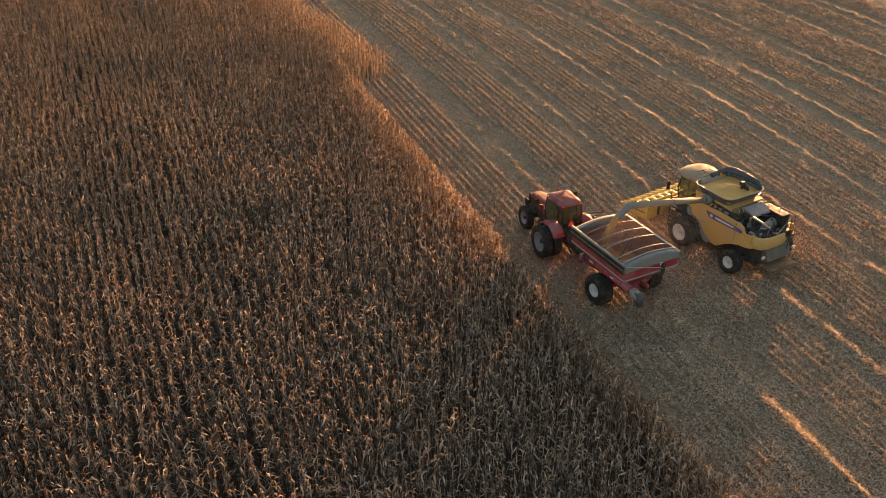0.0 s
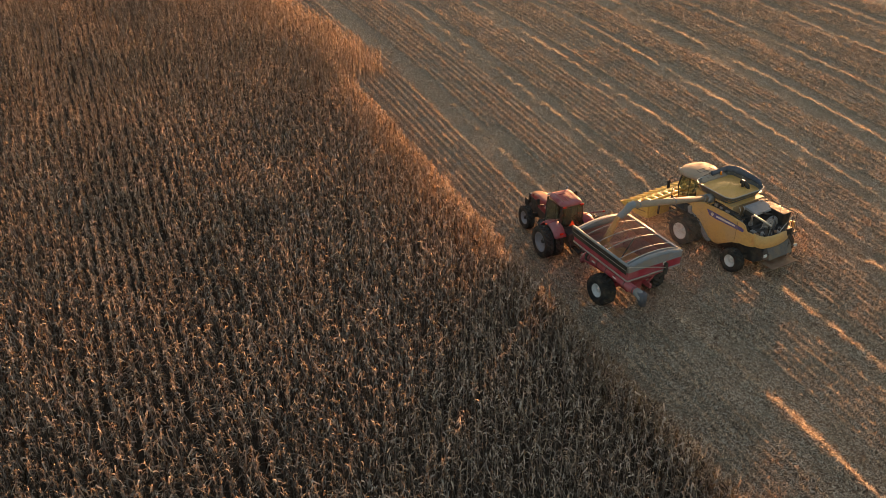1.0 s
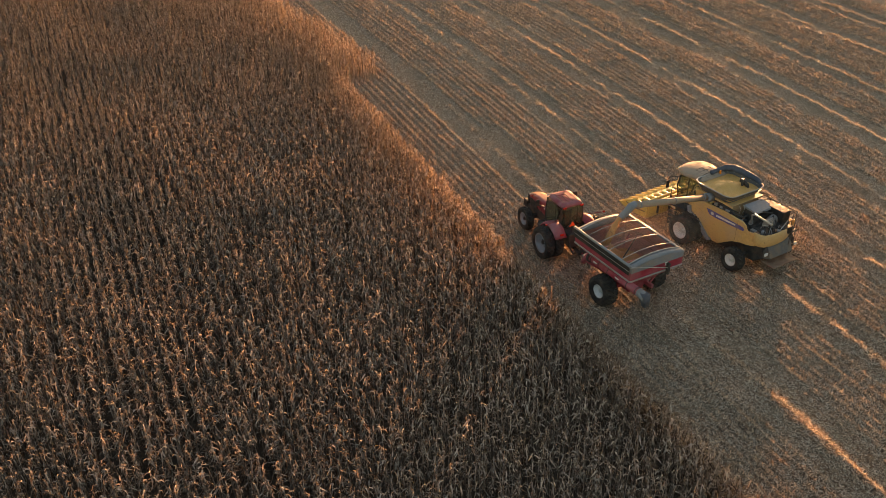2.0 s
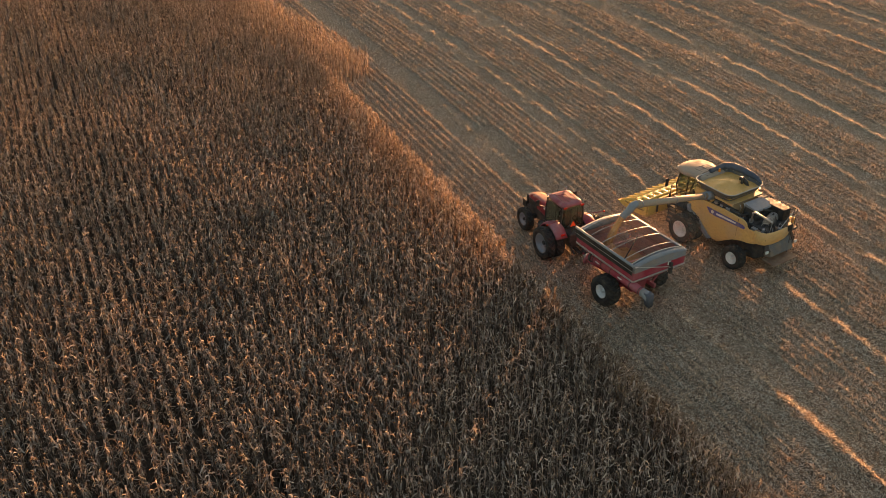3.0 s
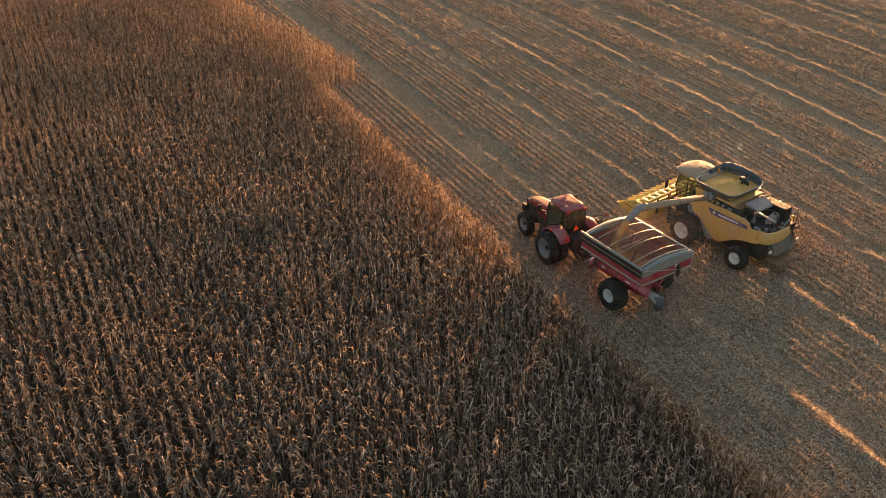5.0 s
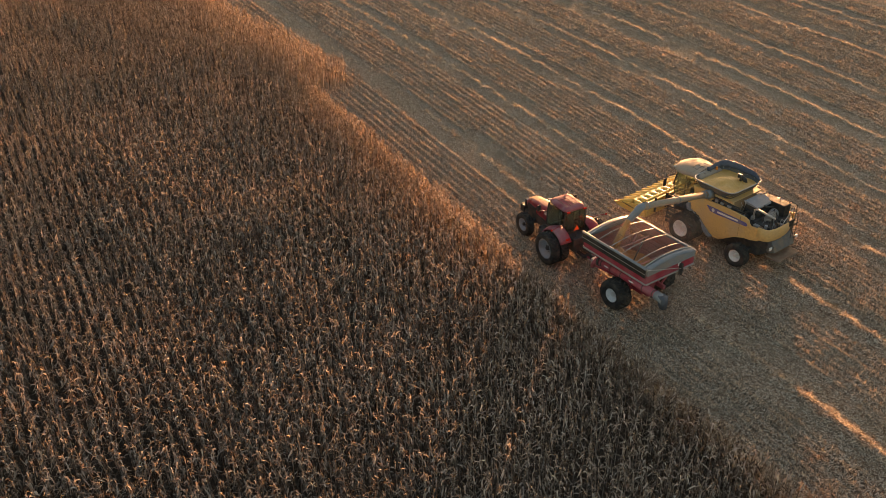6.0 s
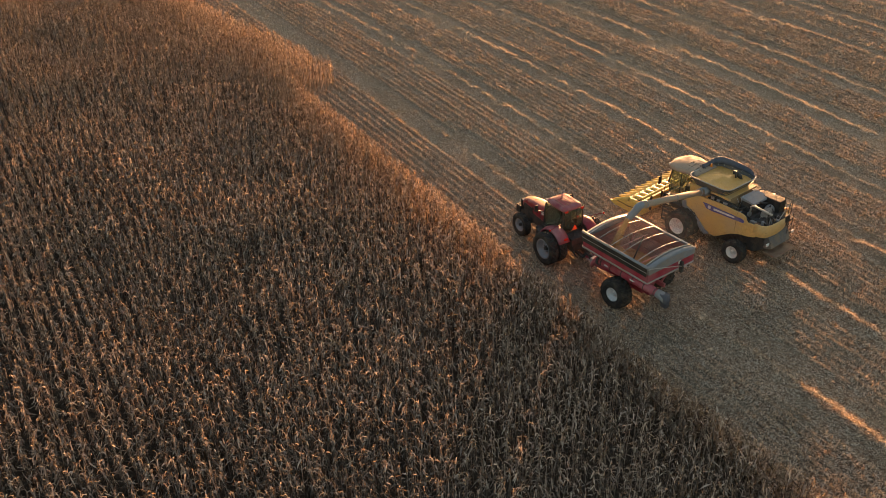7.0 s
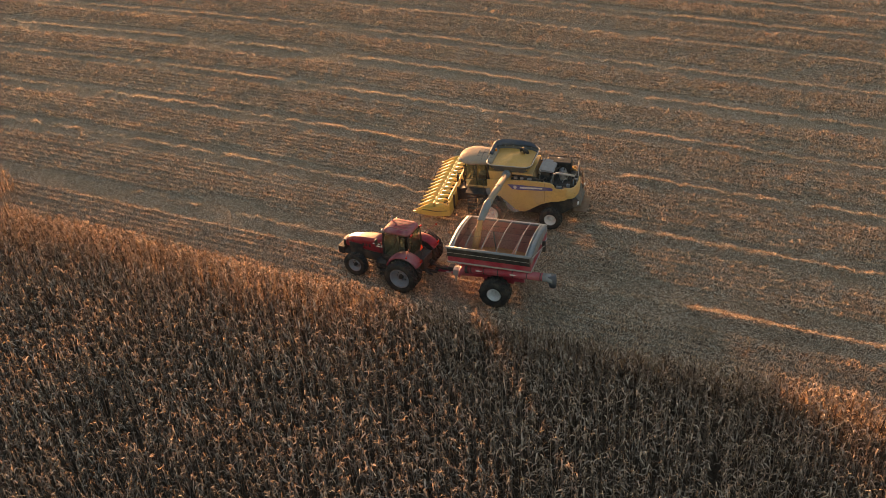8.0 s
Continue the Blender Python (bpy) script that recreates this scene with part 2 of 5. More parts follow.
def leaf_strip(base, azimuth, length, width, rise, droop, twist, segments):
    """A dry leaf blade: rises from the stalk, bends over and hangs, tapering to a point."""
    out = np.array([math.cos(azimuth), math.sin(azimuth), 0.0])
    side = np.array([-math.sin(azimuth), math.cos(azimuth), 0.0])
    p, verts, tris = np.array(base, float), [], []
    angle = rise
    for s in range(segments + 1):
        w = width * (0.75 + 0.5 * math.sin(math.pi * min(1, (s + 0.6) / segments))) * 0.5
        a = twist * s
        across = side * math.cos(a) + np.array([0, 0, 1]) * math.sin(a)
        if s < segments:
            verts += [p - across * w, p + across * w]
        else:
            verts.append(p.copy())
        p = p + length / segments * (out * math.cos(angle) + np.array([0, 0, 1]) * math.sin(angle))
        angle -= droop / segments
    for s in range(segments - 1):
        i = 2 * s
        tris += [(i, i + 1, i + 3), (i, i + 3, i + 2)]
    i = 2 * (segments - 1)
    tris.append((i, i + 1, i + 2))
    return np.array(verts), np.array(tris)


def spindle(a, b, ra, rb, sides=3):
    """A tapered stalk between two points."""
    a, b = np.array(a, float), np.array(b, float)
    ang = np.arange(sides) / sides * 2 * np.pi
    ring = np.stack([np.cos(ang), np.sin(ang), 0 * ang], 1)
    verts = np.concatenate([a + ring * ra, b + ring * rb])
    tris = []
    for i in range(sides):
        j = (i + 1) % sides
        tris += [(i, j, sides + j), (i, sides + j, sides + i)]
    return verts, np.array(tris)


def joined(pieces):
    verts, tris, n = [], [], 0
    for v, t in pieces:
        verts.append(v)
        tris.append(t + n)
        n += len(v)
    return np.concatenate(verts), np.concatenate(tris)


def corn_plant(r, detail):
    """One dry corn plant, as arrays. detail 2: near, 1: far, 0: outside the view."""
    high = r.uniform(2.13, 2.23)
    lean = r.normal(0, 0.055, 2)
    top = np.array([lean[0] * high, lean[1] * high, high])
    pieces = [spindle((0, 0, 0), top * 0.95, 0.022, 0.01, 3)]
    count = (3, 10, 15)[detail]
    turn = r.uniform(-0.7, 0.7)
    for i in range(count):
        f = 0.2 + 0.77 * ((i + r.uniform(0, 0.6)) / count) ** 0.62
        az = turn + math.pi * (i % 2) + r.normal(0, 0.55)
        size = r.uniform(0.3, 0.62) * (1.2 - 0.5 * f)
        kind = r.random()
        wide = r.uniform(0.017, 0.036) * (2.2, 1.2, 1.4)[detail]
        if kind < 0.5:       # hangs down along the stalk
            blade = leaf_strip(top * f, az, size, wide * 1.2, r.uniform(-1.4, -0.5), r.uniform(-0.7, 0.8), r.normal(0, 0.8), 2)
        elif kind < 0.8:     # arches over and hangs
            blade = leaf_strip(top * f, az, size, wide, r.uniform(0.5, 1.35), r.uniform(2.6, 4.6), r.normal(0, 0.7), 3)
        else:                # torn short, crinkled and sticking out
            blade = leaf_strip(top * f, az + r.normal(0, 0.8), size * 0.6, wide * 0.9, r.uniform(-0.4, 1.2), r.uniform(-1.0, 2.0), r.normal(0, 1.0), 2)
        pieces.append(blade)
    if detail:
        for i in range(2):
            az = r.uniform(0, 6.28)
            pieces.append(leaf_strip(top - (0, 0, r.uniform(0.1, 0.3)), az, r.uniform(0.12, 0.24), 0.022, r.uniform(0.6, 1.5), r.uniform(0.2, 2.4), r.normal(0, 0.6), 2))
    if detail == 2 and r.random() < 0.3:
        az = turn + r.normal(0, 0.6)
        e = top * r.uniform(0.42, 0.52)
        tip = e + np.array([0.12 * math.cos(az), 0.12 * math.sin(az), r.uniform(-0.24, 0.05)])
        pieces.append(spindle(e, tip, 0.03, 0.016, 4))
    return joined(pieces)


def scatter(templates, xy, z, turn, scale, pick):
    """Places templates at many points, as one pair of arrays."""
    verts, tris, n = [], [], 0
    for k, (v, t) in enumerate(templates):
        sel = np.nonzero(pick == k)[0]
        if not len(sel):
            continue
        c, s = np.cos(turn[sel])[:, None], np.sin(turn[sel])[:, None]
        sc = scale[sel][:, None]
        x = (v[None, :, 0] * c - v[None, :, 1] * s) * sc + xy[sel, 0][:, None]
        y = (v[None, :, 0] * s + v[None, :, 1] * c) * sc + xy[sel, 1][:, None]
        zz = v[None, :, 2] * sc + z[sel][:, None]
        verts.append(np.stack([x, y, zz], 2).reshape(-1, 3))
        tris.append((t[None] + (np.arange(len(sel)) * len(v))[:, None, None] + n).reshape(-1, 3))
        n += len(sel) * len(v)
    return np.concatenate(verts), np.concatenate(tris)


def row_points(x0, x1, y0, y1, step):
    """Plants along drilled rows, with gaps and uneven spacing."""
    k = np.arange(math.floor((x0 - EDGE) / ROW), math.ceil((x1 - EDGE) / ROW) + 1)
    j = np.arange(int((y1 - y0) / step))
    K, J = np.meshgrid(k, j)
    y = y0 + (J + rng.uniform(-0.35, 0.35, J.shape)) * step
    base = EDGE + K * ROW
    x = base - drift(y, base) + rng.normal(0, 0.035, J.shape)
    keep = rng.random(J.shape) > 0.06
    return np.stack([x[keep], y[keep]], 1)


def build_corn():
    pts = row_points(-64, 6, -62, 84, 0.225)
    # the outer rows have had light and stand thicker
    rim = row_points(EDGE - 0.6 * ROW, EDGE - 0.4 * ROW, -27, 30, 0.15)
    pts = np.concatenate([pts, rim + rng.normal(0, (0.1, 0.03), rim.shape)])
    x, y = pts.T
    stand = in_corn(x, y)
    # the stretch of the crop that is looked down upon, and a thinner belt round it
    seen = (x > -29.5) & (y > -10.0 - 0.66 * (x + 29)) & (y < 70)
    belt = ~seen & (rng.random(len(x)) < np.clip(0.45 - 0.012 * np.hypot(x + 24, y + 20), 0, 0.25))
    near = seen & (y < 24 - 0.2 * (x + 3))
    parts = []
    for detail, mask, kinds, seed in ((2, near, 28, 100), (1, seen & ~near, 20, 200), (0, belt, 8, 300)):
        mask = mask & stand
        p = pts[mask]
        temps = [corn_plant(np.random.default_rng(seed + i), detail) for i in range(kinds)]
        size = 1.0 + 0.06 * fbm(p[:, 0], p[:, 1], 5.5, 60, 2) + 0.02 * fbm(p[:, 0], p[:, 1], 0.9, 63, 2) + rng.normal(0, 0.018, len(p))
        # most leaves fan out along the row, some across it
        turn = np.where(rng.random(len(p)) < 0.5, 0.0, np.pi) + np.where(rng.random(len(p)) < 0.65, np.pi / 2, 0.0) + rng.normal(0, 0.5, len(p))
        parts.append(scatter(temps, p, np.zeros(len(p)), turn, size, rng.integers(0, kinds, len(p))))
    v, t = joined(parts)
    tagged(new("corn_crop", mesh_from_arrays("corn_crop", v, t, MAT_CORN)),
           "standing rows of dry brown corn plants with drooping leaves", "corn crop", kind="stuff")


def build_stubble():
    """Cut stalks with husks and torn leaves caught on them, row by row."""
    k = np.arange(0, int(62 / ROW))
    j = np.arange(int(110 / 0.05))
    K, J = np.meshgrid(k, j)
    y = -26 + (J + rng.uniform(-0.5, 0.5, J.shape)) * 0.05
    r = EDGE + K * ROW + rng.normal(0, 0.055, J.shape)
    x = from_row(r, y)
    tufts = np.clip(0.95 + 1.5 * fbm(x, y, 0.28, 77, 1), 0.1, 1.5)
    keep = on_show(x, y) & ~in_corn(x, y) & (rng.random(x.shape) < tufts * stubble_band(x, y) * row_weight(x, y) * np.where(np.hypot(x, y + 10) > 42, 0.68, 0.95)) & (np.hypot(x - 5, y + 2) > 2)
    p = np.stack([x[keep], y[keep]], 1)
    temps = []
    for i in range(14):
        r = np.random.default_rng(500 + i)
        pc = []
        if i % 5 == 0:
            h = r.uniform(0.1, 0.22)
            lean = r.normal(0, 0.3, 2)
            pc.append(spindle((0, 0, -0.03), (lean[0] * h, lean[1] * h, h), 0.017, 0.014, 3))
        for q in range(2 if i % 3 else 1):
            pc.append(leaf_strip((r.normal(0, 0.05), r.normal(0, 0.06), r.uniform(0.0, 0.06)), r.uniform(0, 6.28), r.uniform(0.09, 0.22), r.uniform(0.02, 0.038), r.uniform(0.1, 0.8), r.uniform(0.8, 2.2), r.normal(0, 0.5), 2))
        temps.append(joined(pc))
    far = np.where(np.hypot(p[:, 0], p[:, 1] + 10) > 40, 1.18, 1.0)
    v, t = scatter(temps, p, ground_height(p[:, 0], p[:, 1]), rng.uniform(0, 6.28, len(p)), far * rng.uniform(0.75, 1.15, len(p)), rng.integers(0, 14, len(p)))
    tagged(new("corn_stubble", mesh_from_arrays("corn_stubble", v, t, MAT_STUBBLE)),
           "short reddish-brown cut corn stalks and husks left standing in rows", "stubble", kind="stuff")


def build_residue():
    def cast(n, x0, x1, y0, y1):
        return np.stack([rng.uniform(x0, x1, n), rng.uniform(y0, y1, n)], 1)
    pts = np.concatenate([cast(90000, -4, 22, -27, 28), cast(46000, -3, 17, -22, 12), cast(48000, 20, 56, -27, 40), cast(34000, 0, 50, 24, 76)])
    x, y = pts.T
    keep = on_show(x, y) & ~in_corn(x, y) & (rng.random(len(x)) < 0.62 - 0.25 * stubble_band(x, y))
    flat = pts[keep]
    # the ridges are heaps of the same stuff, coloured paler to look sunlit
    ry = rng.uniform(-26, 74, 80000)
    rx = from_row(WINDROW + PASS * rng.integers(0, 9, len(ry)) + rng.normal(0, 0.27, len(ry)), ry)
    heaped = (rng.random(len(ry)) < 6.0 * windrow(rx, ry)) & on_show(rx, ry) & ~in_corn(rx, ry)
    piled = np.stack([rx, ry], 1)[heaped]
    calm, tousled = [], []
    for i in range(20):
        r = np.random.default_rng(700 + i)
        calm.append(leaf_strip((0, 0, 0), 0.0, r.uniform(0.08, 0.25), r.uniform(0.016, 0.04), r.uniform(0.0, 0.35), r.uniform(0.2, 0.9), r.normal(0, 0.3), 2))
        tousled.append(leaf_strip((0, 0, 0), 0.0, r.uniform(0.1, 0.28), r.uniform(0.016, 0.034), r.uniform(0.0, 0.9), r.uniform(0.4, 2.2), r.normal(0, 0.5), 2))
    made = []
    for temps, p, lift in ((calm, flat, 0.012), (tousled, piled, 0.07)):
        n = len(p)
        z = ground_height(p[:, 0], p[:, 1]) + rng.uniform(0.004, lift, n)
        size = np.where(np.hypot(p[:, 0] - 2, p[:, 1] + 8) > 38, 1.4, 1.0) * rng.uniform(0.7, 1.25, n)
        made.append(scatter(temps, p, z, rng.uniform(0, 6.28, n), size, rng.integers(0, 20, n)))
    tagged(new("corn_residue", mesh_from_arrays("corn_residue", *made[0], MAT_RESIDUE)),
           "chopped grey-brown corn leaves and husks strewn over the soil", "crop residue", kind="stuff")
    tagged(new("residue_ridge", mesh_from_arrays("residue_ridge", *made[1], MAT_SUNLIT_RIDGE)),
           "long low ridges of chopped corn leaves, coloured pale as if sunlit", "crop residue", kind="stuff")


def build_grass():
    """Thin dry grass and broken leaves along the open edge of the crop."""
    n = 7500
    y = np.where(rng.random(n) < 0.7, rng.uniform(-20, 0, n), rng.uniform(-27, 30, n))
    x = EDGE - 0.35 + np.abs(rng.normal(0, 0.42, n)) + np.where(y < -0.6, 0.1, 0.0)
    keep = (rng.random(n) < np.where(y < -0.6, 1.0, 0.35)) & (y < 29)
    p = np.stack([x[keep], y[keep]], 1)
    temps = []
    for i in range(16):
        r = np.random.default_rng(900 + i)
        pc = [leaf_strip((r.normal(0, 0.05), r.normal(0, 0.05), 0), r.uniform(0, 6.28), r.uniform(0.35, 1.05), r.uniform(0.008, 0.016), r.uniform(1.1, 1.5), r.uniform(0.1, 1.3), 0.2, 3) for q in range(3)]
        temps.append(joined(pc))
    v, t = scatter(temps, p, np.zeros(len(p)), rng.uniform(0, 6.28, len(p)), rng.uniform(0.7, 1.3, len(p)), rng.integers(0, 16, len(p)))
    tagged(new("dry_grass", mesh_from_arrays("dry_grass", v, t, MAT_RESIDUE)), "thin pale dry grass along the edge of the corn", "grass", kind="stuff")


build_ground()
build_corn()
build_stubble()
build_residue()
build_grass()


# ---- building helpers for the machines ----
MAT_RED = paint("tractor_red", (0.19, 0.010, 0.02), 0.3, (0.20, 0.07, 0.075), 0.3, scale=0.9)
MAT_ROOF_RED = paint("dusty_red_roof", (0.20, 0.042, 0.06), 0.62, (0.34, 0.215, 0.22), 0.9, scale=0.8, gloss=0.12)
MAT_CART_RED = paint("cart_red", (0.28, 0.028, 0.048), 0.45, (0.36, 0.20, 0.20), 0.6, scale=0.8)
# worn, dusty lining; the pink glow of hazy light is put into its tone
MAT_CART_INSIDE = paint("worn_hazy_bin_lining", (0.54, 0.25, 0.21), 0.6, (0.5, 0.33, 0.26), 0.8, scale=1.3)
MAT_YELLOW = paint("harvester_yellow", (0.57, 0.345, 0.115), 0.5, (0.43, 0.31, 0.185), 0.85, scale=0.7)
MAT_HEAD = paint("corn_head_yellow", (0.66, 0.46, 0.11), 0.4, (0.42, 0.31, 0.17), 0.5, scale=1.1)
MAT_ROOF = paint("dusty_tan_roof", (0.31, 0.245, 0.19), 0.75, (0.34, 0.255, 0.18), 0.8, scale=0.8, gloss=0.15)
MAT_DARK = paint("dark_steel", (0.042, 0.04, 0.04), 0.55, (0.13, 0.1, 0.075), 0.7, scale=2.0, gloss=0.2)
MAT_GREY = paint("grey_painted_steel", (0.20, 0.21, 0.23), 0.45, (0.27, 0.21, 0.15), 0.7, scale=1.6)
MAT_LIGHT = paint("galvanised_steel", (0.38, 0.37, 0.36), 0.4, (0.33, 0.26, 0.18), 0.6, 0.35, scale=1.8)
MAT_BLACK = paint("black_plastic", (0.018, 0.018, 0.019), 0.5, (0.12, 0.09, 0.065), 0.5, scale=2.5)
MAT_RUBBER = paint("tyre_rubber", (0.022, 0.021, 0.02), 0.8, (0.13, 0.095, 0.065), 0.55, scale=2.2)
MAT_SHEET = paint("navy_rubber_sheet", (0.05, 0.058, 0.08), 0.5, (0.2, 0.17, 0.15), 0.4, scale=1.2)
MAT_RIM = paint("white_wheel_paint", (0.66, 0.65, 0.63), 0.45, (0.36, 0.29, 0.22), 0.5, scale=2.0)
MAT_RIM_GREY = paint("silver_wheel_paint", (0.24, 0.25, 0.275), 0.4, (0.24, 0.19, 0.15), 0.6, 0.2, scale=2.0)
MAT_TARP = paint("grey_tarp_end", (0.19, 0.2, 0.22), 0.5, (0.33, 0.28, 0.24), 0.5, scale=1.4)
MAT_PURPLE = paint("purple_decal", (0.10, 0.085, 0.24), 0.35, (0.28, 0.21, 0.15), 0.5, scale=2.0)
MAT_PALE = paint("pale_decal", (0.66, 0.64, 0.62), 0.4, (0.35, 0.28, 0.2), 0.5, scale=3.0)
# yellow with dust and the shade of the recess below the tank painted in
MAT_TANK = paint("shaded_dusty_yellow", (0.24, 0.155, 0.075), 0.7, (0.2, 0.14, 0.095), 0.9, scale=1.8)
MAT_TANK_STEEL = paint("dull_tank_steel", (0.105, 0.105, 0.108), 0.55, (0.22, 0.16, 0.10), 0.8, scale=1.4, gloss=0.25)
MAT_RUST = paint("worn_rusty_steel", (0.17, 0.10, 0.065), 0.7, (0.25, 0.18, 0.12), 0.8, scale=2.4)


def grain_material(name, dust, share=(0.0, 0.5)):
    m, nt, b = material(name, 0.5)
    fine = noise_tex(nt, 70.0, 2)
    c = ramp(nt, fine, [(0.3, (0.44, 0.215, 0.04)), (0.55, (0.68, 0.37, 0.085)), (0.75, (0.82, 0.52, 0.17))])
    big = ramp(nt, noise_tex(nt, 1.4, 4), [(0.35, (share[0],) * 3), (0.7, (share[1],) * 3)])
    nt.links.new(mixed(nt, big, c, dust), b.inputs["Base Color"])
    bump(nt, fine, 0.6, 0.02, b)
    return m


MAT_GRAIN = grain_material("corn_kernels", (0.55, 0.33, 0.13))
MAT_DUSTY_GRAIN = grain_material("dusty_corn_kernels", (0.42, 0.20, 0.085), (0.75, 1.0))


def lamp_lens(name, colour):
    m, nt, b = material(name, 0.15)
    b.inputs["Base Color"].default_value = (*colour, 1)
    return m


MAT_RED_LENS = lamp_lens("red_lens", (0.5, 0.02, 0.01))
MAT_AMBER = lamp_lens("amber_lens", (0.75, 0.22, 0.02))
MAT_CLEAR = lamp_lens("clear_lens", (0.6, 0.6, 0.58))
MAT_SMV = lamp_lens("fluorescent_orange", (0.95, 0.12, 0.03))


def glass_material():
    m, nt, b = material("tinted_cab_glass", 0.04)
    b.inputs["Base Color"].default_value = (0.4, 0.44, 0.33, 1)
    b.inputs["Transmission Weight"].default_value = 0.9
    b.inputs["IOR"].default_value = 1.45
    return m


MAT_GLASS = glass_material()


def thing(name, m, label, category, group=""):
    e = new(name)
    e.matrix_world = m
    return tagged(e, label, category, group)


def part(name, bm, mat, parent, label="", smooth=False):
    bmesh.ops.recalc_face_normals(bm, faces=bm.faces)
    me = bpy.data.meshes.new(name)
    bm.to_mesh(me)
    bm.free()
    me.materials.append(mat)
    if smooth:
        for p in me.polygons:
            p.use_smooth = True
    ob = new(name, me)
    ob.parent = parent
    return tagged(ob, label)


def turned(bm, m):
    bmesh.ops.transform(bm, matrix=m, verts=bm.verts)
    return bm


def add_box(bm, lo, hi, bevel=0.0, m=None):
    mid = [(a + b) / 2 for a, b in zip(lo, hi)]
    size = [abs(b - a) for a, b in zip(lo, hi)]
    made = bmesh.ops.create_cube(bm, size=1, matrix=(m or Matrix()) @ Matrix.LocRotScale(mid, None, size))
    if bevel:
        edges = list({e for v in made["verts"] for e in v.link_edges})
        bmesh.ops.bevel(bm, geom=edges, offset=min(bevel, 0.45 * min(size)), segments=2, affect='EDGES', profile=0.6)
    return bm


def box(lo, hi, bevel=0.02, m=None):
    return add_box(bmesh.new(), lo, hi, bevel, m)


def add_rod(bm, a, b, r, r2=None, sides=10, caps=True):
    a, b = Vector(a), Vector(b)
    turn = (b - a).to_track_quat("Z", "Y").to_matrix().to_4x4()
    bmesh.ops.create_cone(bm, cap_ends=caps, segments=sides, radius1=r, radius2=r if r2 is None else r2, depth=(b - a).length,
                          matrix=Matrix.Translation((a + b) / 2) @ turn)
    return bm


def rod(a, b, r, r2=None, sides=10):
    return add_rod(bmesh.new(), a, b, r, r2, sides)


def add_pipe(bm, points, r, sides=8):
    """A bent tube through points, rounded joints by rings at each point."""
    pts = [Vector(p) for p in points]
    rings = []
    for i, p in enumerate(pts):
        ahead = (pts[min(i + 1, len(pts) - 1)] - pts[max(i - 1, 0)]).normalized()
        q = ahead.to_track_quat("Z", "Y")
        rings.append([bm.verts.new(p + q @ Vector((r * math.cos(k / sides * 2 * math.pi), r * math.sin(k / sides * 2 * math.pi), 0))) for k in range(sides)])
    for a, b in zip(rings, rings[1:]):
        for k in range(sides):
            bm.faces.new((a[k], a[(k + 1) % sides], b[(k + 1) % sides], b[k]))
    bm.faces.new(rings[0][::-1])
    bm.faces.new(rings[-1])
    return bm


def pipe(points, r, sides=8):
    return add_pipe(bmesh.new(), points, r, sides)


def prism(profile, x0, x1, bevel=0.0):
    """A plate or body: an outline in y, z, drawn out from x0 to x1."""
    bm = bmesh.new()
    a = [bm.verts.new((x0, y, z)) for y, z in profile]
    b = [bm.verts.new((x1, y, z)) for y, z in profile]
    n = len(profile)
    caps = [bm.faces.new(a), bm.faces.new(b[::-1])]
    for i in range(n):
        bm.faces.new((a[i], b[i], b[(i + 1) % n], a[(i + 1) % n]))
    if bevel:
        bmesh.ops.bevel(bm, geom=[e for f in caps for e in f.edges], offset=bevel, segments=2, affect='EDGES', profile=0.6)
    return bm


def loft(rings, caps=True):
    """Skins rings of equally many points."""
    bm = bmesh.new()
    rows = [[bm.verts.new(p) for p in ring] for ring in rings]
    n = len(rows[0])
    for a, b in zip(rows, rows[1:]):
        for i in range(n):
            bm.faces.new((a[i], a[(i + 1) % n], b[(i + 1) % n], b[i]))
    if caps:
        bm.faces.new(rows[0][::-1])
        bm.faces.new(rows[-1])
    return bm


def rounded_rect(cx, cy, hx, hy, r, z, steps=4):
    pts = []
    for sx, sy, a0 in ((1, 1, 0), (-1, 1, 90), (-1, -1, 180), (1, -1, 270)):
        for k in range(steps + 1):
            a = radians(a0 + 90 * k / steps)
            pts.append((cx + sx * (hx - r) + r * math.cos(a), cy + sy * (hy - r) + r * math.sin(a), z))
    return pts


def lathe(profile, sides=40):
    """Turns an outline of (radius, x) about the x axis."""
    return loft_closed([[(x, r * math.cos(k / sides * 2 * math.pi), r * math.sin(k / sides * 2 * math.pi)) for r, x in profile] for k in range(sides)])


def loft_closed(rings):
    bm = bmesh.new()
    rows = [[bm.verts.new(p) for p in ring] for ring in rings]
    for i, a in enumerate(rows):
        b = rows[(i + 1) % len(rows)]
        for j in range(len(a) - 1):
            bm.faces.new((a[j], a[j + 1], b[j + 1], b[j]))
    return bm


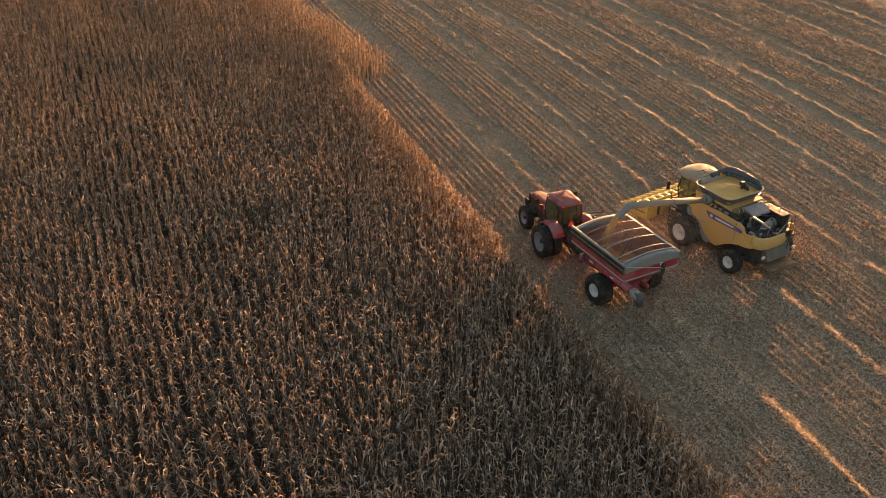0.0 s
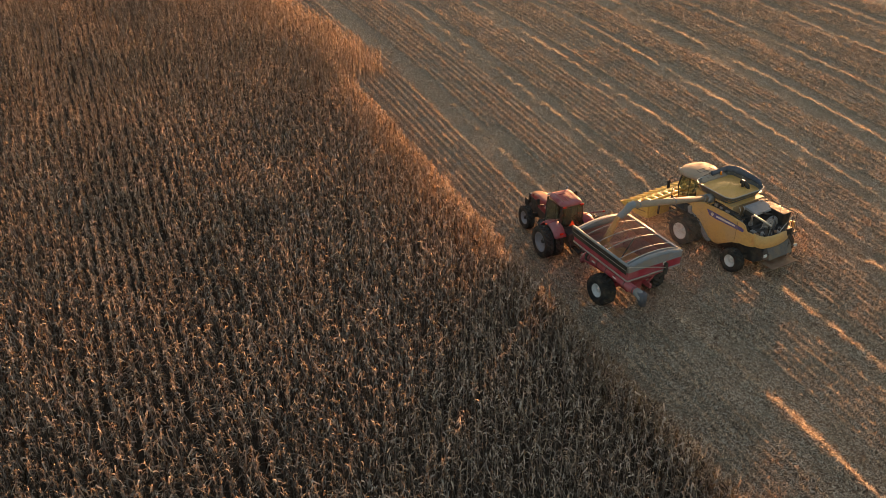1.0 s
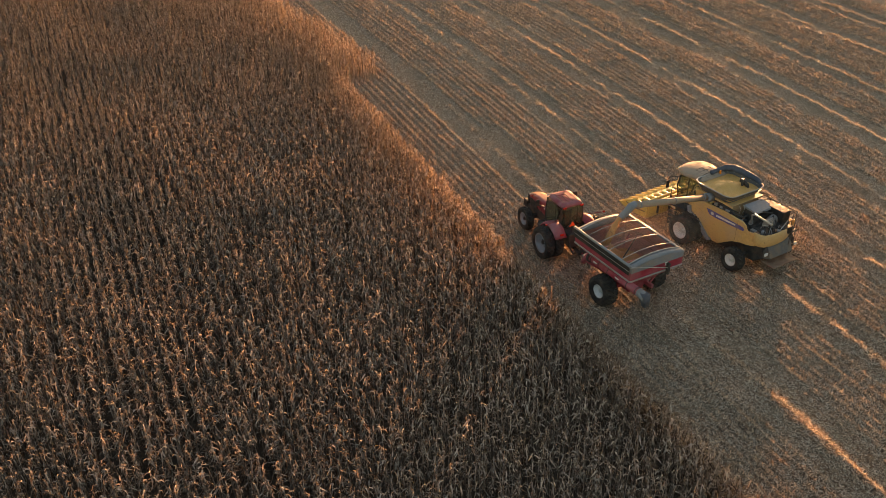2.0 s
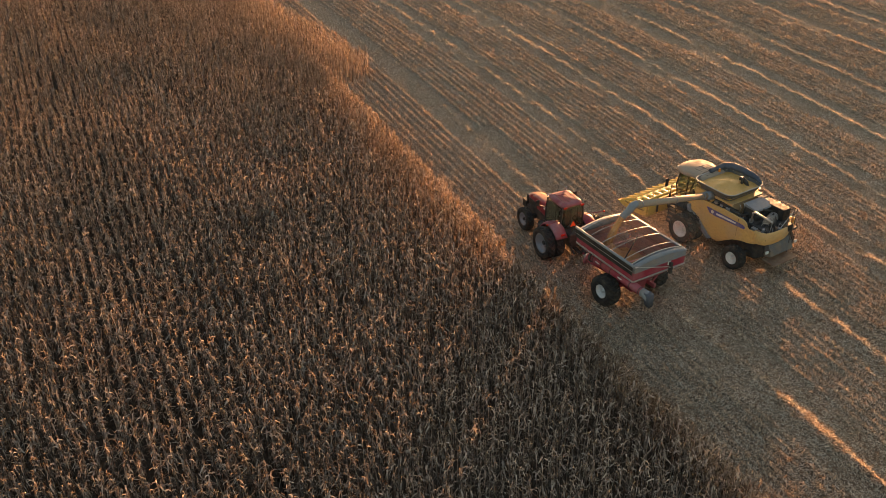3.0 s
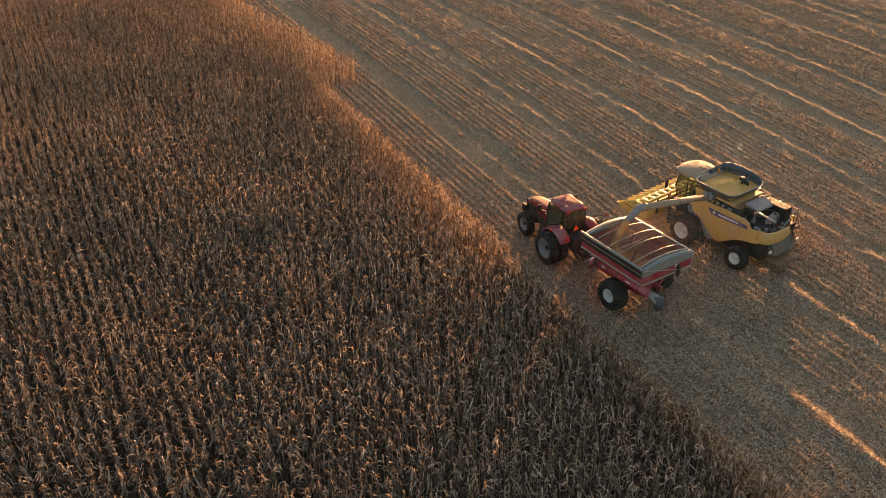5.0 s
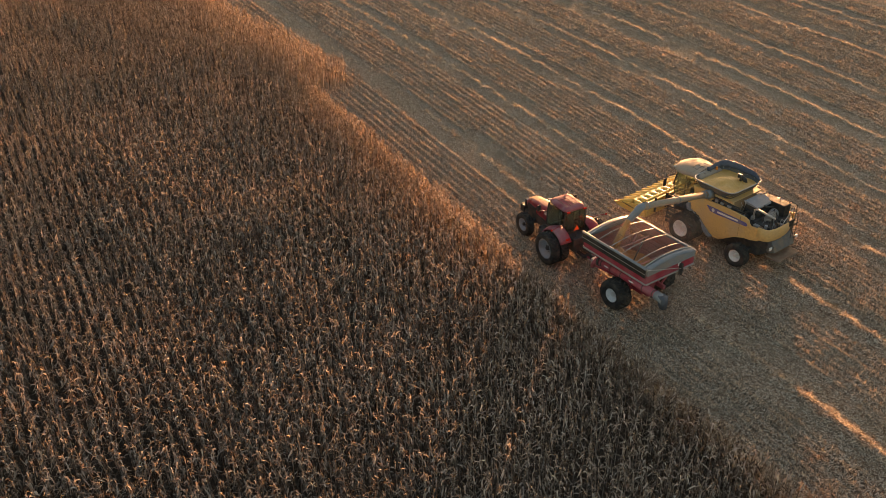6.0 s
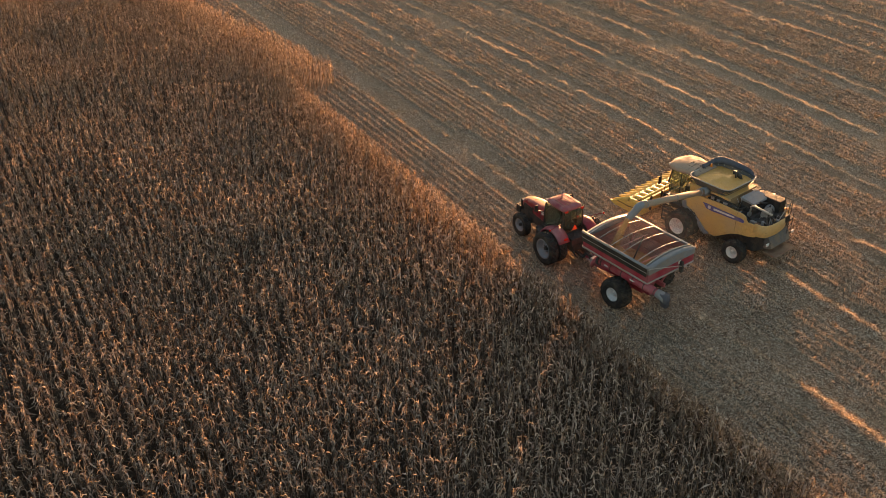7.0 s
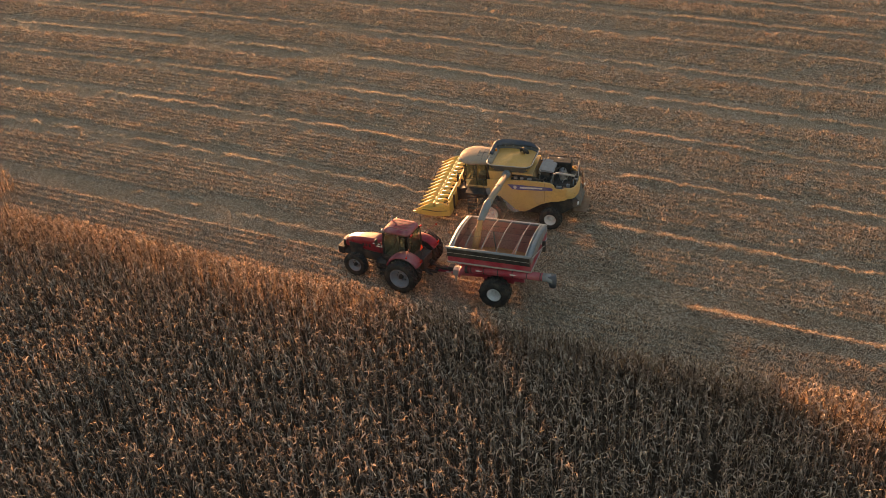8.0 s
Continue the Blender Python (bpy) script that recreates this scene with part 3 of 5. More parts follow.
def wheel(parent, centre, radius, width, rim_r, rim_mat, side, hub_r=0.16, lugs=20, dish=0.12):
    """A wheel whose outer face looks to side (-1 or 1): dished rim, farm tyre with chevron lugs, hub."""
    s, w = side, width / 2
    m = Matrix.Translation(centre)
    rim = lathe([(0.001, s * (w - dish - 0.14)), (hub_r, s * (w - dish - 0.14)), (hub_r * 1.2, s * (w - dish - 0.18)), (rim_r * 0.62, s * (w - dish - 0.2)), (rim_r * 0.72, s * (w - dish - 0.1)),
                 (rim_r * 0.86, s * (w - dish - 0.06)), (rim_r * 0.9, s * (w - 0.05)), (rim_r, s * (w - 0.02)), (rim_r * 1.02, s * (w - 0.05)), (rim_r * 0.95, -s * (w - 0.04)), (rim_r * 0.8, -s * (w - 0.1)), (0.001, -s * (w - 0.12))], 36)
    rim_ob = part("wheel", turned(rim, m), rim_mat, parent, "", True)
    d = radius - rim_r
    sides, rings = lugs * 8, []
    for k in range(sides):
        a = k / sides
        ring = [(rim_r * 0.99, s * (w - 0.06)), (rim_r + 0.04, s * (w - 0.015)), (rim_r + d * 0.45, s * (w + 0.03)), (rim_r + d * 0.8, s * w)]
        for f in (0.92, 0.7, 0.45, 0.2, 0.03, -0.03, -0.2, -0.45, -0.7, -0.92):
            phase = (a * lugs + (0.5 if f > 0 else 0.0) + 0.55 * abs(f)) % 1.0
            high = radius - 0.035 * f * f
            ring.append((high if phase < 0.38 else high - 0.055, s * w * f))
        ring += [(rim_r + d * 0.8, -s * w), (rim_r + d * 0.45, -s * (w + 0.03)), (rim_r * 0.99, -s * (w - 0.06))]
        c, sn = math.cos(a * 2 * math.pi), math.sin(a * 2 * math.pi)
        rings.append([(x, r * c, r * sn) for r, x in ring])
    tyre = loft_closed(rings)
    part("tyre", turned(tyre, m), MAT_RUBBER, rim_ob, "black rubber tyre with chevron lugs")
    hub = bmesh.new()
    add_rod(hub, (s * (w - dish - 0.15), 0, 0), (s * (w - dish + 0.0), 0, 0), hub_r * 0.8, hub_r * 0.6, 14)
    for k in range(8):
        a = k / 8 * 2 * math.pi
        y, z = hub_r * 1.5 * math.cos(a), hub_r * 1.5 * math.sin(a)
        add_rod(hub, (s * (w - dish - 0.21), y, z), (s * (w - dish - 0.14), y, z), 0.022, None, 6)
    part("hub", turned(hub, m), MAT_DARK if rim_mat is MAT_RIM_GREY else rim_mat, rim_ob)
    return rim_ob


# ---- tractor ----
def build_tractor():
    t = thing("tractor", pose(1.58, 0, 0, 0, 0, -1), "dusty red tractor with dual rear wheels hitched to the grain cart", "tractor")
    for s in (-1, 1):
        wheel(t, (s * 1.55, 0, 0.9), 0.9, 0.46, 0.55, MAT_RIM_GREY, s, 0.17, 20, 0.16)
        wheel(t, (s * 0.98, 0, 0.9), 0.9, 0.46, 0.55, MAT_RIM_GREY, s, 0.17, 20, 0.16)
        wheel(t, (s * 0.98, 3.05, 0.69), 0.69, 0.40, 0.37, MAT_RIM_GREY, s, 0.13, 16, 0.06)
    part("rear_axle", rod((-1.6, 0, 0.9), (1.6, 0, 0.9), 0.11), MAT_DARK, t)
    part("front_axle", box((-0.95, 2.92, 0.62), (0.95, 3.14, 0.86), 0.04), MAT_DARK, t)
    # chassis, transmission and engine
    part("transmission", box((-0.36, -0.75, 0.62), (0.36, 1.5, 1.3), 0.08), MAT_DARK, t)
    part("engine", box((-0.33, 1.4, 0.66), (0.33, 3.75, 1.3), 0.06), MAT_DARK, t)
    # hood: rings from the cab to the nose
    rings = []
    for y, hx, z0, z1, rr in ((1.42, 0.44, 1.22, 2.08, 0.14), (2.2, 0.43, 1.22, 2.05, 0.17), (3.0, 0.40, 1.22, 1.97, 0.2), (3.6, 0.36, 1.2, 1.87, 0.22), (3.9, 0.31, 1.18, 1.74, 0.22), (4.06, 0.24, 1.2, 1.56, 0.16)):
        ring = [(x, y, z) for x, z, _ in rounded_rect(0, (z0 + z1) / 2, hx, (z1 - z0) / 2, rr, 0, 5)]
        rings.append(ring)
    hood = part("hood", loft(rings), MAT_RED, t, "glossy red sloping hood", True)
    part("grille", box((-0.3, 4.0, 1.18), (0.3, 4.17, 1.6), 0.06), MAT_BLACK, hood, "black mesh grille")
    for s in (-1, 1):
        part("headlight", box((s * 0.11, 4.0, 1.5), (s * 0.27, 4.08, 1.6), 0.03), MAT_CLEAR, hood)
        part("side_grille", box((s * 0.36, 2.85, 1.24), (s * 0.415, 3.7, 1.62), 0.02), MAT_BLACK, hood, "black vented side grille")
        for k in range(3):
            part("vent", box((s * 0.41, 2.35 + 0.2 * k, 1.55), (s * 0.438, 2.46 + 0.2 * k, 1.72), 0.01), MAT_BLACK, hood)
        part("hood_stripe", box((s * 0.42, 1.5, 1.82), (s * 0.444, 2.2, 1.855), 0.004), MAT_PALE, hood, "pale lettering stripe")
        part("hood_badge", box((s * 0.42, 1.62, 1.68), (s * 0.445, 2.02, 1.75), 0.004), MAT_PALE, hood)
    # front weights
    wts = bmesh.new()
    for k in range(9):
        add_box(wts, (-0.36 + 0.08 * k, 4.12, 0.72), (-0.29 + 0.08 * k, 4.5, 1.16), 0.015)
    part("front_weights", wts, MAT_BLACK, t, "stack of black suitcase weights")
    part("weight_bracket", box((-0.3, 3.7, 0.72), (0.3, 4.16, 0.95), 0.03), MAT_DARK, t)
    # cab
    part("cab_floor", box((-0.78, -0.2, 1.22), (0.78, 1.45, 1.42), 0.04), MAT_BLACK, t)
    cab = part("cab", cab_frame(), MAT_BLACK, t, "black cab pillars with tinted glass")
    for name, lo, hi in (("side_window", (-0.715, 0.05, 1.45), (-0.695, 1.28, 2.76)), ("side_window", (0.695, 0.05, 1.45), (0.715, 1.28, 2.76)),
                         ("windscreen", (-0.62, 1.385, 1.5), (0.62, 1.405, 2.76)), ("rear_window", (-0.62, -0.155, 1.55), (0.62, -0.135, 2.76))):
        part(name, box(lo, hi, 0.004), MAT_GLASS, cab, "tinted glass pane")
    seat = bmesh.new()
    add_box(seat, (-0.26, 0.3, 1.42), (0.26, 0.8, 1.85), 0.06)
    add_box(seat, (-0.25, 0.22, 1.8), (0.25, 0.36, 2.45), 0.06)
    part("driver_seat", seat, MAT_DARK, cab)
    part("steering_column", rod((0, 1.2, 1.42), (0, 0.98, 2.05), 0.05), MAT_BLACK, cab)
    roof_rings = [rounded_rect(0, 0.6, hx, hy, 0.22, z) for hx, hy, z in ((0.60, 0.72, 2.78), (0.645, 0.765, 2.83), (0.645, 0.765, 2.92), (0.60, 0.71, 3.0), (0.46, 0.57, 3.035))]
    roof = part("cab_roof", loft(roof_rings), MAT_ROOF_RED, t, "dusty red ribbed cab roof", True)
    for k in range(4):
        part("roof_rib", box((-0.39 + 0.26 * k - 0.015, 0.05, 3.01), (-0.39 + 0.26 * k + 0.015, 1.15, 3.042), 0.01), MAT_DARK, roof)
    part("roof_hatch", box((-0.4, 0.85, 3.01), (0.1, 1.1, 3.055), 0.02), MAT_ROOF_RED, roof)
    for s in (-1, 1):
        for y, col in ((-0.28, MAT_RED_LENS), (1.45, MAT_CLEAR)):
            part("work_light", box((s * 0.42, y - 0.02, 2.81), (s * 0.62, y + 0.04, 2.91), 0.02), col, roof)
        # rear fenders wrap over the inner wheels
        rings = []
        for k in range(9):
            a = radians(20 + 128 * k / 8)
            y, z = 1.04 * math.cos(a), 0.92 + 1.02 * math.sin(a)
            ny, nz = math.cos(a), math.sin(a)
            th = 0.05
            prof = [(0.66, 0.0), (1.02, 0.05), (1.28, 0.0), (1.33, -0.08), (1.27, -0.05 - th), (1.02, -th), (0.66, -th)]
            rings.append([(s * x, y + ny * o, z + nz * o) for x, o in prof])
        f = part("fender", loft(rings), MAT_ROOF_RED, t, "dusty red rounded rear fender", True)
        part("fender_lamp", box((s * 0.9, -1.0, 1.68), (s * 1.12, -0.95, 1.8), 0.02, None), MAT_RED_LENS, f)
        # mirrors and marker lamps on arms
        arm = part("mirror_arm", pipe([(s * 0.72, 1.42, 2.2), (s * 1.1, 1.55, 2.32), (s * 1.18, 1.5, 2.5)], 0.018, 6), MAT_BLACK, t)
        part("mirror", box((s * 1.06, 1.46, 2.3), (s * 1.28, 1.53, 2.66), 0.03), MAT_BLACK, arm)
        arm = part("marker_arm", pipe([(s * 0.8, -0.2, 2.2), (s * 1.75, -0.55, 2.3)], 0.02, 6), MAT_RED, t)
        part("marker_lamp", box((s * 1.7, -0.58, 2.26), (s * 1.8, -0.52, 2.35), 0.02), MAT_RED_LENS, arm)
    # steps, fuel tank, exhaust, aerials
    part("fuel_tank", box((-0.92, 0.95, 0.6), (-0.42, 1.85, 1.18), 0.12), MAT_BLACK, t)
    part("battery_box", box((0.42, 0.95, 0.6), (0.92, 1.85, 1.18), 0.1), MAT_BLACK, t)
    for k in range(4):
        part("step", box((-1.12, 1.12, 0.42 + 0.24 * k), (-0.82, 1.55, 0.46 + 0.24 * k), 0.01), MAT_DARK, t)
    for y in (1.12, 1.53):
        part("step_rail", rod((-1.12, y, 0.4), (-0.98, y, 1.3), 0.018, None, 6), MAT_DARK, t)
    part("grab_rail", pipe([(-0.86, 1.45, 1.3), (-0.9, 1.47, 2.0), (-0.8, 1.45, 2.2)], 0.018, 6), MAT_BLACK, t)
    ex = part("exhaust", rod((0.56, 1.5, 1.5), (0.56, 1.5, 2.6), 0.08, None, 12), MAT_DARK, t, "black exhaust stack")
    part("exhaust_tip", pipe([(0.56, 1.5, 2.6), (0.56, 1.5, 2.95), (0.56, 1.42, 3.12)], 0.05), MAT_LIGHT, ex)
    for x, y in ((-0.05, 1.35), (0.7, -0.2)):
        part("aerial", rod((x, y, 3.0), (x + 0.12, y + 0.02, 3.55), 0.012, 0.005, 5), MAT_BLACK, t)
    # rear linkage and slow-vehicle sign
    smv = bmesh.new()
    vs = [smv.verts.new((0.2 * math.sin(a) - 0.2, y, 2.02 + 0.2 * math.cos(a))) for y in (-0.62, -0.605) for a in (0, 2.094, 4.189)]
    smv.faces.new(vs[:3]), smv.faces.new(vs[3:][::-1])
    for i in range(3):
        smv.faces.new((vs[i], vs[(i + 1) % 3], vs[3 + (i + 1) % 3], vs[3 + i]))
    part("warning_triangle", smv, MAT_SMV, t, "orange slow-vehicle triangle")
    part("sign_post", rod((-0.2, -0.58, 1.3), (-0.2, -0.58, 2.1), 0.025, None, 6), MAT_DARK, t)
    part("rear_body", box((-0.5, -0.85, 1.05), (0.5, -0.1, 1.5), 0.06), MAT_DARK, t)
    for s in (-1, 1):
        part("lift_arm", pipe([(s * 0.32, -0.55, 0.75), (s * 0.42, -1.25, 0.6)], 0.045), MAT_DARK, t)
        part("lift_rod", rod((s * 0.36, -0.6, 1.35), (s * 0.41, -1.05, 0.66), 0.03, None, 8), MAT_DARK, t)
    part("drawbar", box((-0.09, -1.3, 0.46), (0.09, -0.2, 0.56), 0.015), MAT_DARK, t)
    part("hydraulic_hoses", hoses(), MAT_BLACK, t)


def cab_frame():
    bm = bmesh.new()
    for s in (-1, 1):
        add_pipe(bm, [(s * 0.67, 1.42, 1.35), (s * 0.67, 1.4, 2.2), (s * 0.64, 1.32, 2.8)], 0.045, 6)
        add_pipe(bm, [(s * 0.69, 0.36, 1.35), (s * 0.66, 0.36, 2.8)], 0.035, 6)
        add_pipe(bm, [(s * 0.67, -0.12, 1.35), (s * 0.67, -0.15, 2.2), (s * 0.64, -0.12, 2.8)], 0.05, 6)
        add_box(bm, (s * 0.64, -0.15, 1.36), (s * 0.73, 1.44, 1.5), 0.02)
    add_box(bm, (-0.72, -0.18, 1.36), (0.72, -0.1, 1.58), 0.02)
    add_box(bm, (-0.72, 1.36, 1.36), (0.72, 1.44, 1.52), 0.02)
    return bm


def hoses():
    bm = bmesh.new()
    for k in range(4):
        x = -0.15 + 0.1 * k
        add_pipe(bm, [(x, -0.85, 1.15), (x, -1.2, 1.1), (x * 0.6, -1.5, 0.85), (x * 0.5, -1.85, 0.8)], 0.016, 5)
    return bm


build_tractor()


# ---- grain cart ----
def bin_ring(hx, hy, z, cy=0.0):
    return [(-hx, cy - hy, z), (hx, cy - hy, z), (hx, cy + hy, z), (-hx, cy + hy, z)]


def arch(y, x, hx, z, rise):
    return z + rise * (1 - (x / hx) ** 2)


def build_cart():
    c = thing("grain_cart", pose(2.01, -4.64, 0, 0, 0, 5), "red single-axle grain cart with an open bowed top and side auger", "grain cart")
    hx, hy, top = 1.6, 2.12, 3.06
    outer = [bin_ring(0.4, 0.8, 0.62, -0.1), bin_ring(0.5, 0.9, 1.1, -0.1), bin_ring(hx - 0.03, hy - 0.03, 2.3), bin_ring(hx, hy, 2.34), bin_ring(hx, hy, 2.8)]
    inner = [bin_ring(hx - 0.04, hy - 0.04, 2.8), bin_ring(hx - 0.05, hy - 0.05, 2.36), bin_ring(0.44, 0.72, 1.2, -0.1)]
    bin_ob = part("bin", loft(outer + inner), MAT_CART_RED, c, "dusty red sloping grain bin")
    # lining seen from above
    lining = loft([bin_ring(hx - 0.045, hy - 0.045, 3.0), bin_ring(hx - 0.055, hy - 0.055, 2.37), bin_ring(0.46, 0.74, 1.23, -0.1)], False)
    bmesh.ops.solidify(lining, geom=lining.faces, thickness=0.008)
    part("bin_lining", lining, MAT_CART_INSIDE, bin_ob, "worn dusty red inside walls, tinted with a hazy pink glow")
    # pale trim strip, dark extension boards and top rail
    for s in (-1, 1):
        part("side_trim", box((s * (hx + 0.004), -hy, 2.3), (s * (hx + 0.045), hy, 2.38), 0.01), MAT_LIGHT, bin_ob, "pale lower trim strip")
        part("end_trim", box((-hx, s * (hy + 0.004), 2.3), (hx, s * (hy + 0.045), 2.38), 0.01), MAT_LIGHT, bin_ob, "pale lower trim strip")
        part("side_board", box((s * (hx - 0.02), -hy + 0.02, 2.79), (s * (hx + 0.03), hy - 0.02, top), 0.01), MAT_GREY, c, "dark grey side board")
        part("top_rail", box((s * (hx - 0.05), -hy - 0.02, top), (s * (hx + 0.05), hy + 0.02, top + 0.06), 0.015), MAT_LIGHT, c, "pale steel top rail")
    # arched tarp ends, front and rear
    for s in (-1, 1):
        bm = bmesh.new()
        n = 12
        lo0, hi0, lo1, hi1 = [], [], [], []
        for k in range(n + 1):
            x = -hx + 2 * hx * k / n
            z = arch(0, x, hx, top + 0.03, 0.22)
            lo0.append(bm.verts.new((x, s * (hy + 0.02), 2.79)))
            hi0.append(bm.verts.new((x, s * (hy - 0.02), z)))
            hi1.append(bm.verts.new((x, s * (hy - 0.28), z + 0.03)))
            lo1.append(bm.verts.new((x, s * (hy - 0.05), 2.82)))
        for k in range(n):
            bm.faces.new((lo0[k], lo0[k + 1], hi0[k + 1], hi0[k]))
            bm.faces.new((hi0[k], hi0[k + 1], hi1[k + 1], hi1[k]))
            bm.faces.new((hi1[k], hi1[k + 1], lo1[k + 1], lo1[k]))
        cap = part("end_cap", bm, MAT_TARP, c, "grey arched tarp end sheet", True)
        board = bmesh.new()
        for k in range(n):
            x0, x1 = -hx + 2 * hx * k / n, -hx + 2 * hx * (k + 1) / n
            add_box(board, (x0, s * (hy + 0.024), 2.79), (x1, s * (hy + 0.034), arch(0, (x0 + x1) / 2, hx, top - 0.02, 0.2)))
        part("end_board", board, MAT_GREY, cap, "grey upright end board")
        part("end_bow", pipe([(x, s * (hy - 0.28), arch(0, x, hx, top + 0.07, 0.23)) for x in [-hx + hx * k / 6 for k in range(13)]], 0.03, 6), MAT_LIGHT, c)
    for y in (-1.3, -0.35, 0.42, 1.25):
        part("tarp_bow", pipe([(x, y, arch(0, x, hx, top + 0.04, 0.2)) for x in [-hx + hx * k / 6 for k in range(13)]], 0.018, 6), MAT_LIGHT, c, "pale curved steel bow")
    for x in (-0.55, 0.05, 0.6):
        part("tarp_cord", pipe([(x, y, arch(0, x, hx, top + 0.06, 0.21)) for y in (-1.85, -1.3, -0.35, 0.42, 1.25, 1.85)], 0.007, 4), MAT_DARK, c)
    # bracing inside
    for y in (-0.9, 0.75):
        part("inner_brace", rod((-hx + 0.06, y, 2.5), (hx - 0.06, y, 2.5), 0.035), MAT_CART_INSIDE, c)
    part("inner_brace", rod((-0.9, -0.3, 1.75), (0.95, 0.5, 2.7), 0.03), MAT_DARK, c)
    # rolled tarp along one side
    roll = part("tarp_roll", rod((-hx - 0.06, -hy - 0.03, top + 0.14), (-hx - 0.06, hy + 0.05, top + 0.14), 0.07, None, 14), MAT_TARP, c, "rolled grey tarp", True)
    part("tarp_flap", box((-hx - 0.12, -hy + 0.02, 2.72), (-hx - 0.085, hy - 0.02, top + 0.12), 0.012), MAT_BLACK, roll)
    part("tarp_arm", pipe([(-hx - 0.06, -hy - 0.1, top + 0.14), (0.35, -hy - 0.16, 2.62), (1.05, -hy - 0.16, 2.3)], 0.02, 6), MAT_LIGHT, c, "thin steel tarp crank arm")
    part("arm_pivot", box((0.55, -hy - 0.2, 2.15), (0.68, -hy - 0.03, 2.75), 0.02), MAT_DARK, c)
    part("sight_window", box((0.5, -hy - 0.012, 2.58), (0.68, -hy + 0.01, 2.82), 0.01), MAT_PALE, bin_ob, "small pale sight window")
    part("decal", box((-0.32, hy - 0.0, 2.45), (0.32, hy + 0.012, 2.62), 0.004), MAT_PALE, bin_ob)
    # frame, axle, wheels
    for s in (-1, 1):
        part("frame_rail", box((s * 0.52 - 0.07, -1.5, 0.9), (s * 0.52 + 0.07, 1.6, 1.12), 0.02), MAT_CART_RED, c)
        part("tongue_beam", pipe([(s * 0.52, 1.5, 1.0), (s * 0.3, 2.3, 0.82), (s * 0.06, 3.3, 0.56)], 0.085, 4), MAT_CART_RED, c, "red steel tongue beam")
        for y in (-1.45, 1.45):
            part("bin_leg", rod((s * 0.52, y * 0.85, 1.05), (s * 1.35, y, 2.3), 0.055, None, 6), MAT_CART_RED, c)
        wheel(c, (s * 1.52, -0.26, 0.80), 0.80, 0.70, 0.35, MAT_RIM, s, 0.15, 18, 0.1)
    part("axle", box((-1.5, -0.36, 0.68), (1.5, -0.12, 0.92), 0.03), MAT_CART_RED, c)
    part("cross_beam", box((-0.55, 1.45, 0.9), (0.55, 1.6, 1.1), 0.02), MAT_CART_RED, c)
    # hydraulic gear on the tongue
    for x0, y0, z0, x1, y1, z1, r, mat in ((-0.55, 1.5, 1.35, -0.2, 2.5, 0.95, 0.04, MAT_LIGHT), (-0.85, 1.55, 1.55, -0.45, 2.35, 1.1, 0.05, MAT_LIGHT), (-0.2, 1.6, 1.25, 0.1, 2.6, 0.85, 0.035, MAT_LIGHT), (-1.05, 1.35, 1.3, -0.75, 2.3, 1.05, 0.06, MAT_CART_RED), (0.5, 1.5, 1.2, 0.18, 2.7, 0.75, 0.045, MAT_RUST)):
        ram = part("hydraulic_ram", rod((x0, y0, z0), (x1, y1, z1), r, None, 10), mat, c)
        part("ram_rod", rod((x1, y1, z1), (x1 + (x1 - x0) * 0.35, y1 + (y1 - y0) * 0.35, z1 + (z1 - z0) * 0.35), r * 0.5, None, 8), MAT_LIGHT, ram)
    part("valve_block", box((-0.7, 2.2, 1.0), (-0.35, 2.5, 1.32), 0.03), MAT_DARK, c)
    part("tool_box", box((0.0, 1.7, 1.0), (0.4, 2.1, 1.26), 0.03), MAT_CART_RED, c)
    part("hitch_clevis", box((-0.1, 3.2, 0.5), (0.1, 3.5, 0.64), 0.02), MAT_DARK, c)
    part("jack_stand", rod((-0.42, 2.2, 0.35), (-0.42, 2.2, 1.15), 0.05), MAT_LIGHT, c)
    part("gearbox", box((-1.0, 1.75, 1.05), (-0.62, 2.15, 1.42), 0.05), MAT_LIGHT, c)
    part("drive_shaft", rod((-0.05, 3.4, 0.72), (-0.7, 1.95, 1.2), 0.05), MAT_BLACK, c)
    for k in range(3):
        part("hydraulic_line", pipe([(-0.1 + 0.07 * k, 3.3, 0.75), (-0.35 + 0.05 * k, 2.6, 1.0), (-0.85, 1.9, 1.4 + 0.05 * k)], 0.014, 5), MAT_BLACK, c)
    # folded unloading auger along the side
    a0, a1 = Vector((-1.22, 1.25, 1.78)), Vector((-1.52, -2.95, 2.1))
    ahead = (a1 - a0).normalized()
    tube = part("auger_tube", rod(a0, a1, 0.2, None, 20), MAT_CART_RED, c, "dusty red folded auger tube", True)
    part("auger_flange", rod(a0 - ahead * 0.06, a0 + ahead * 0.06, 0.26, None, 20), MAT_DARK, tube)
    part("auger_boot", loft([[(x * 0.24 - 1.2, 1.3 + 0.1 * i, 1.78 + z * 0.24 - 0.025 * i * i) for x, z in [(math.cos(q / 12 * 6.283), math.sin(q / 12 * 6.283)) for q in range(12)]] for i in range(5)]), MAT_CART_RED, tube, "", True)
    part("lower_auger", rod((-0.3, 0.3, 0.95), (-1.18, 1.55, 1.5), 0.19, None, 16), MAT_CART_RED, c)
    for f0, f1, dz in ((0.12, 0.26, 0.0), (0.55, 0.68, 0.0)):
        p, q = a0.lerp(a1, f0), a0.lerp(a1, f1)
        part("auger_decal", box((p.x - 0.215, q.y, p.z + 0.02), (p.x - 0.19, p.y, p.z + 0.09), 0.003), MAT_PALE, tube, "pale decal bar")
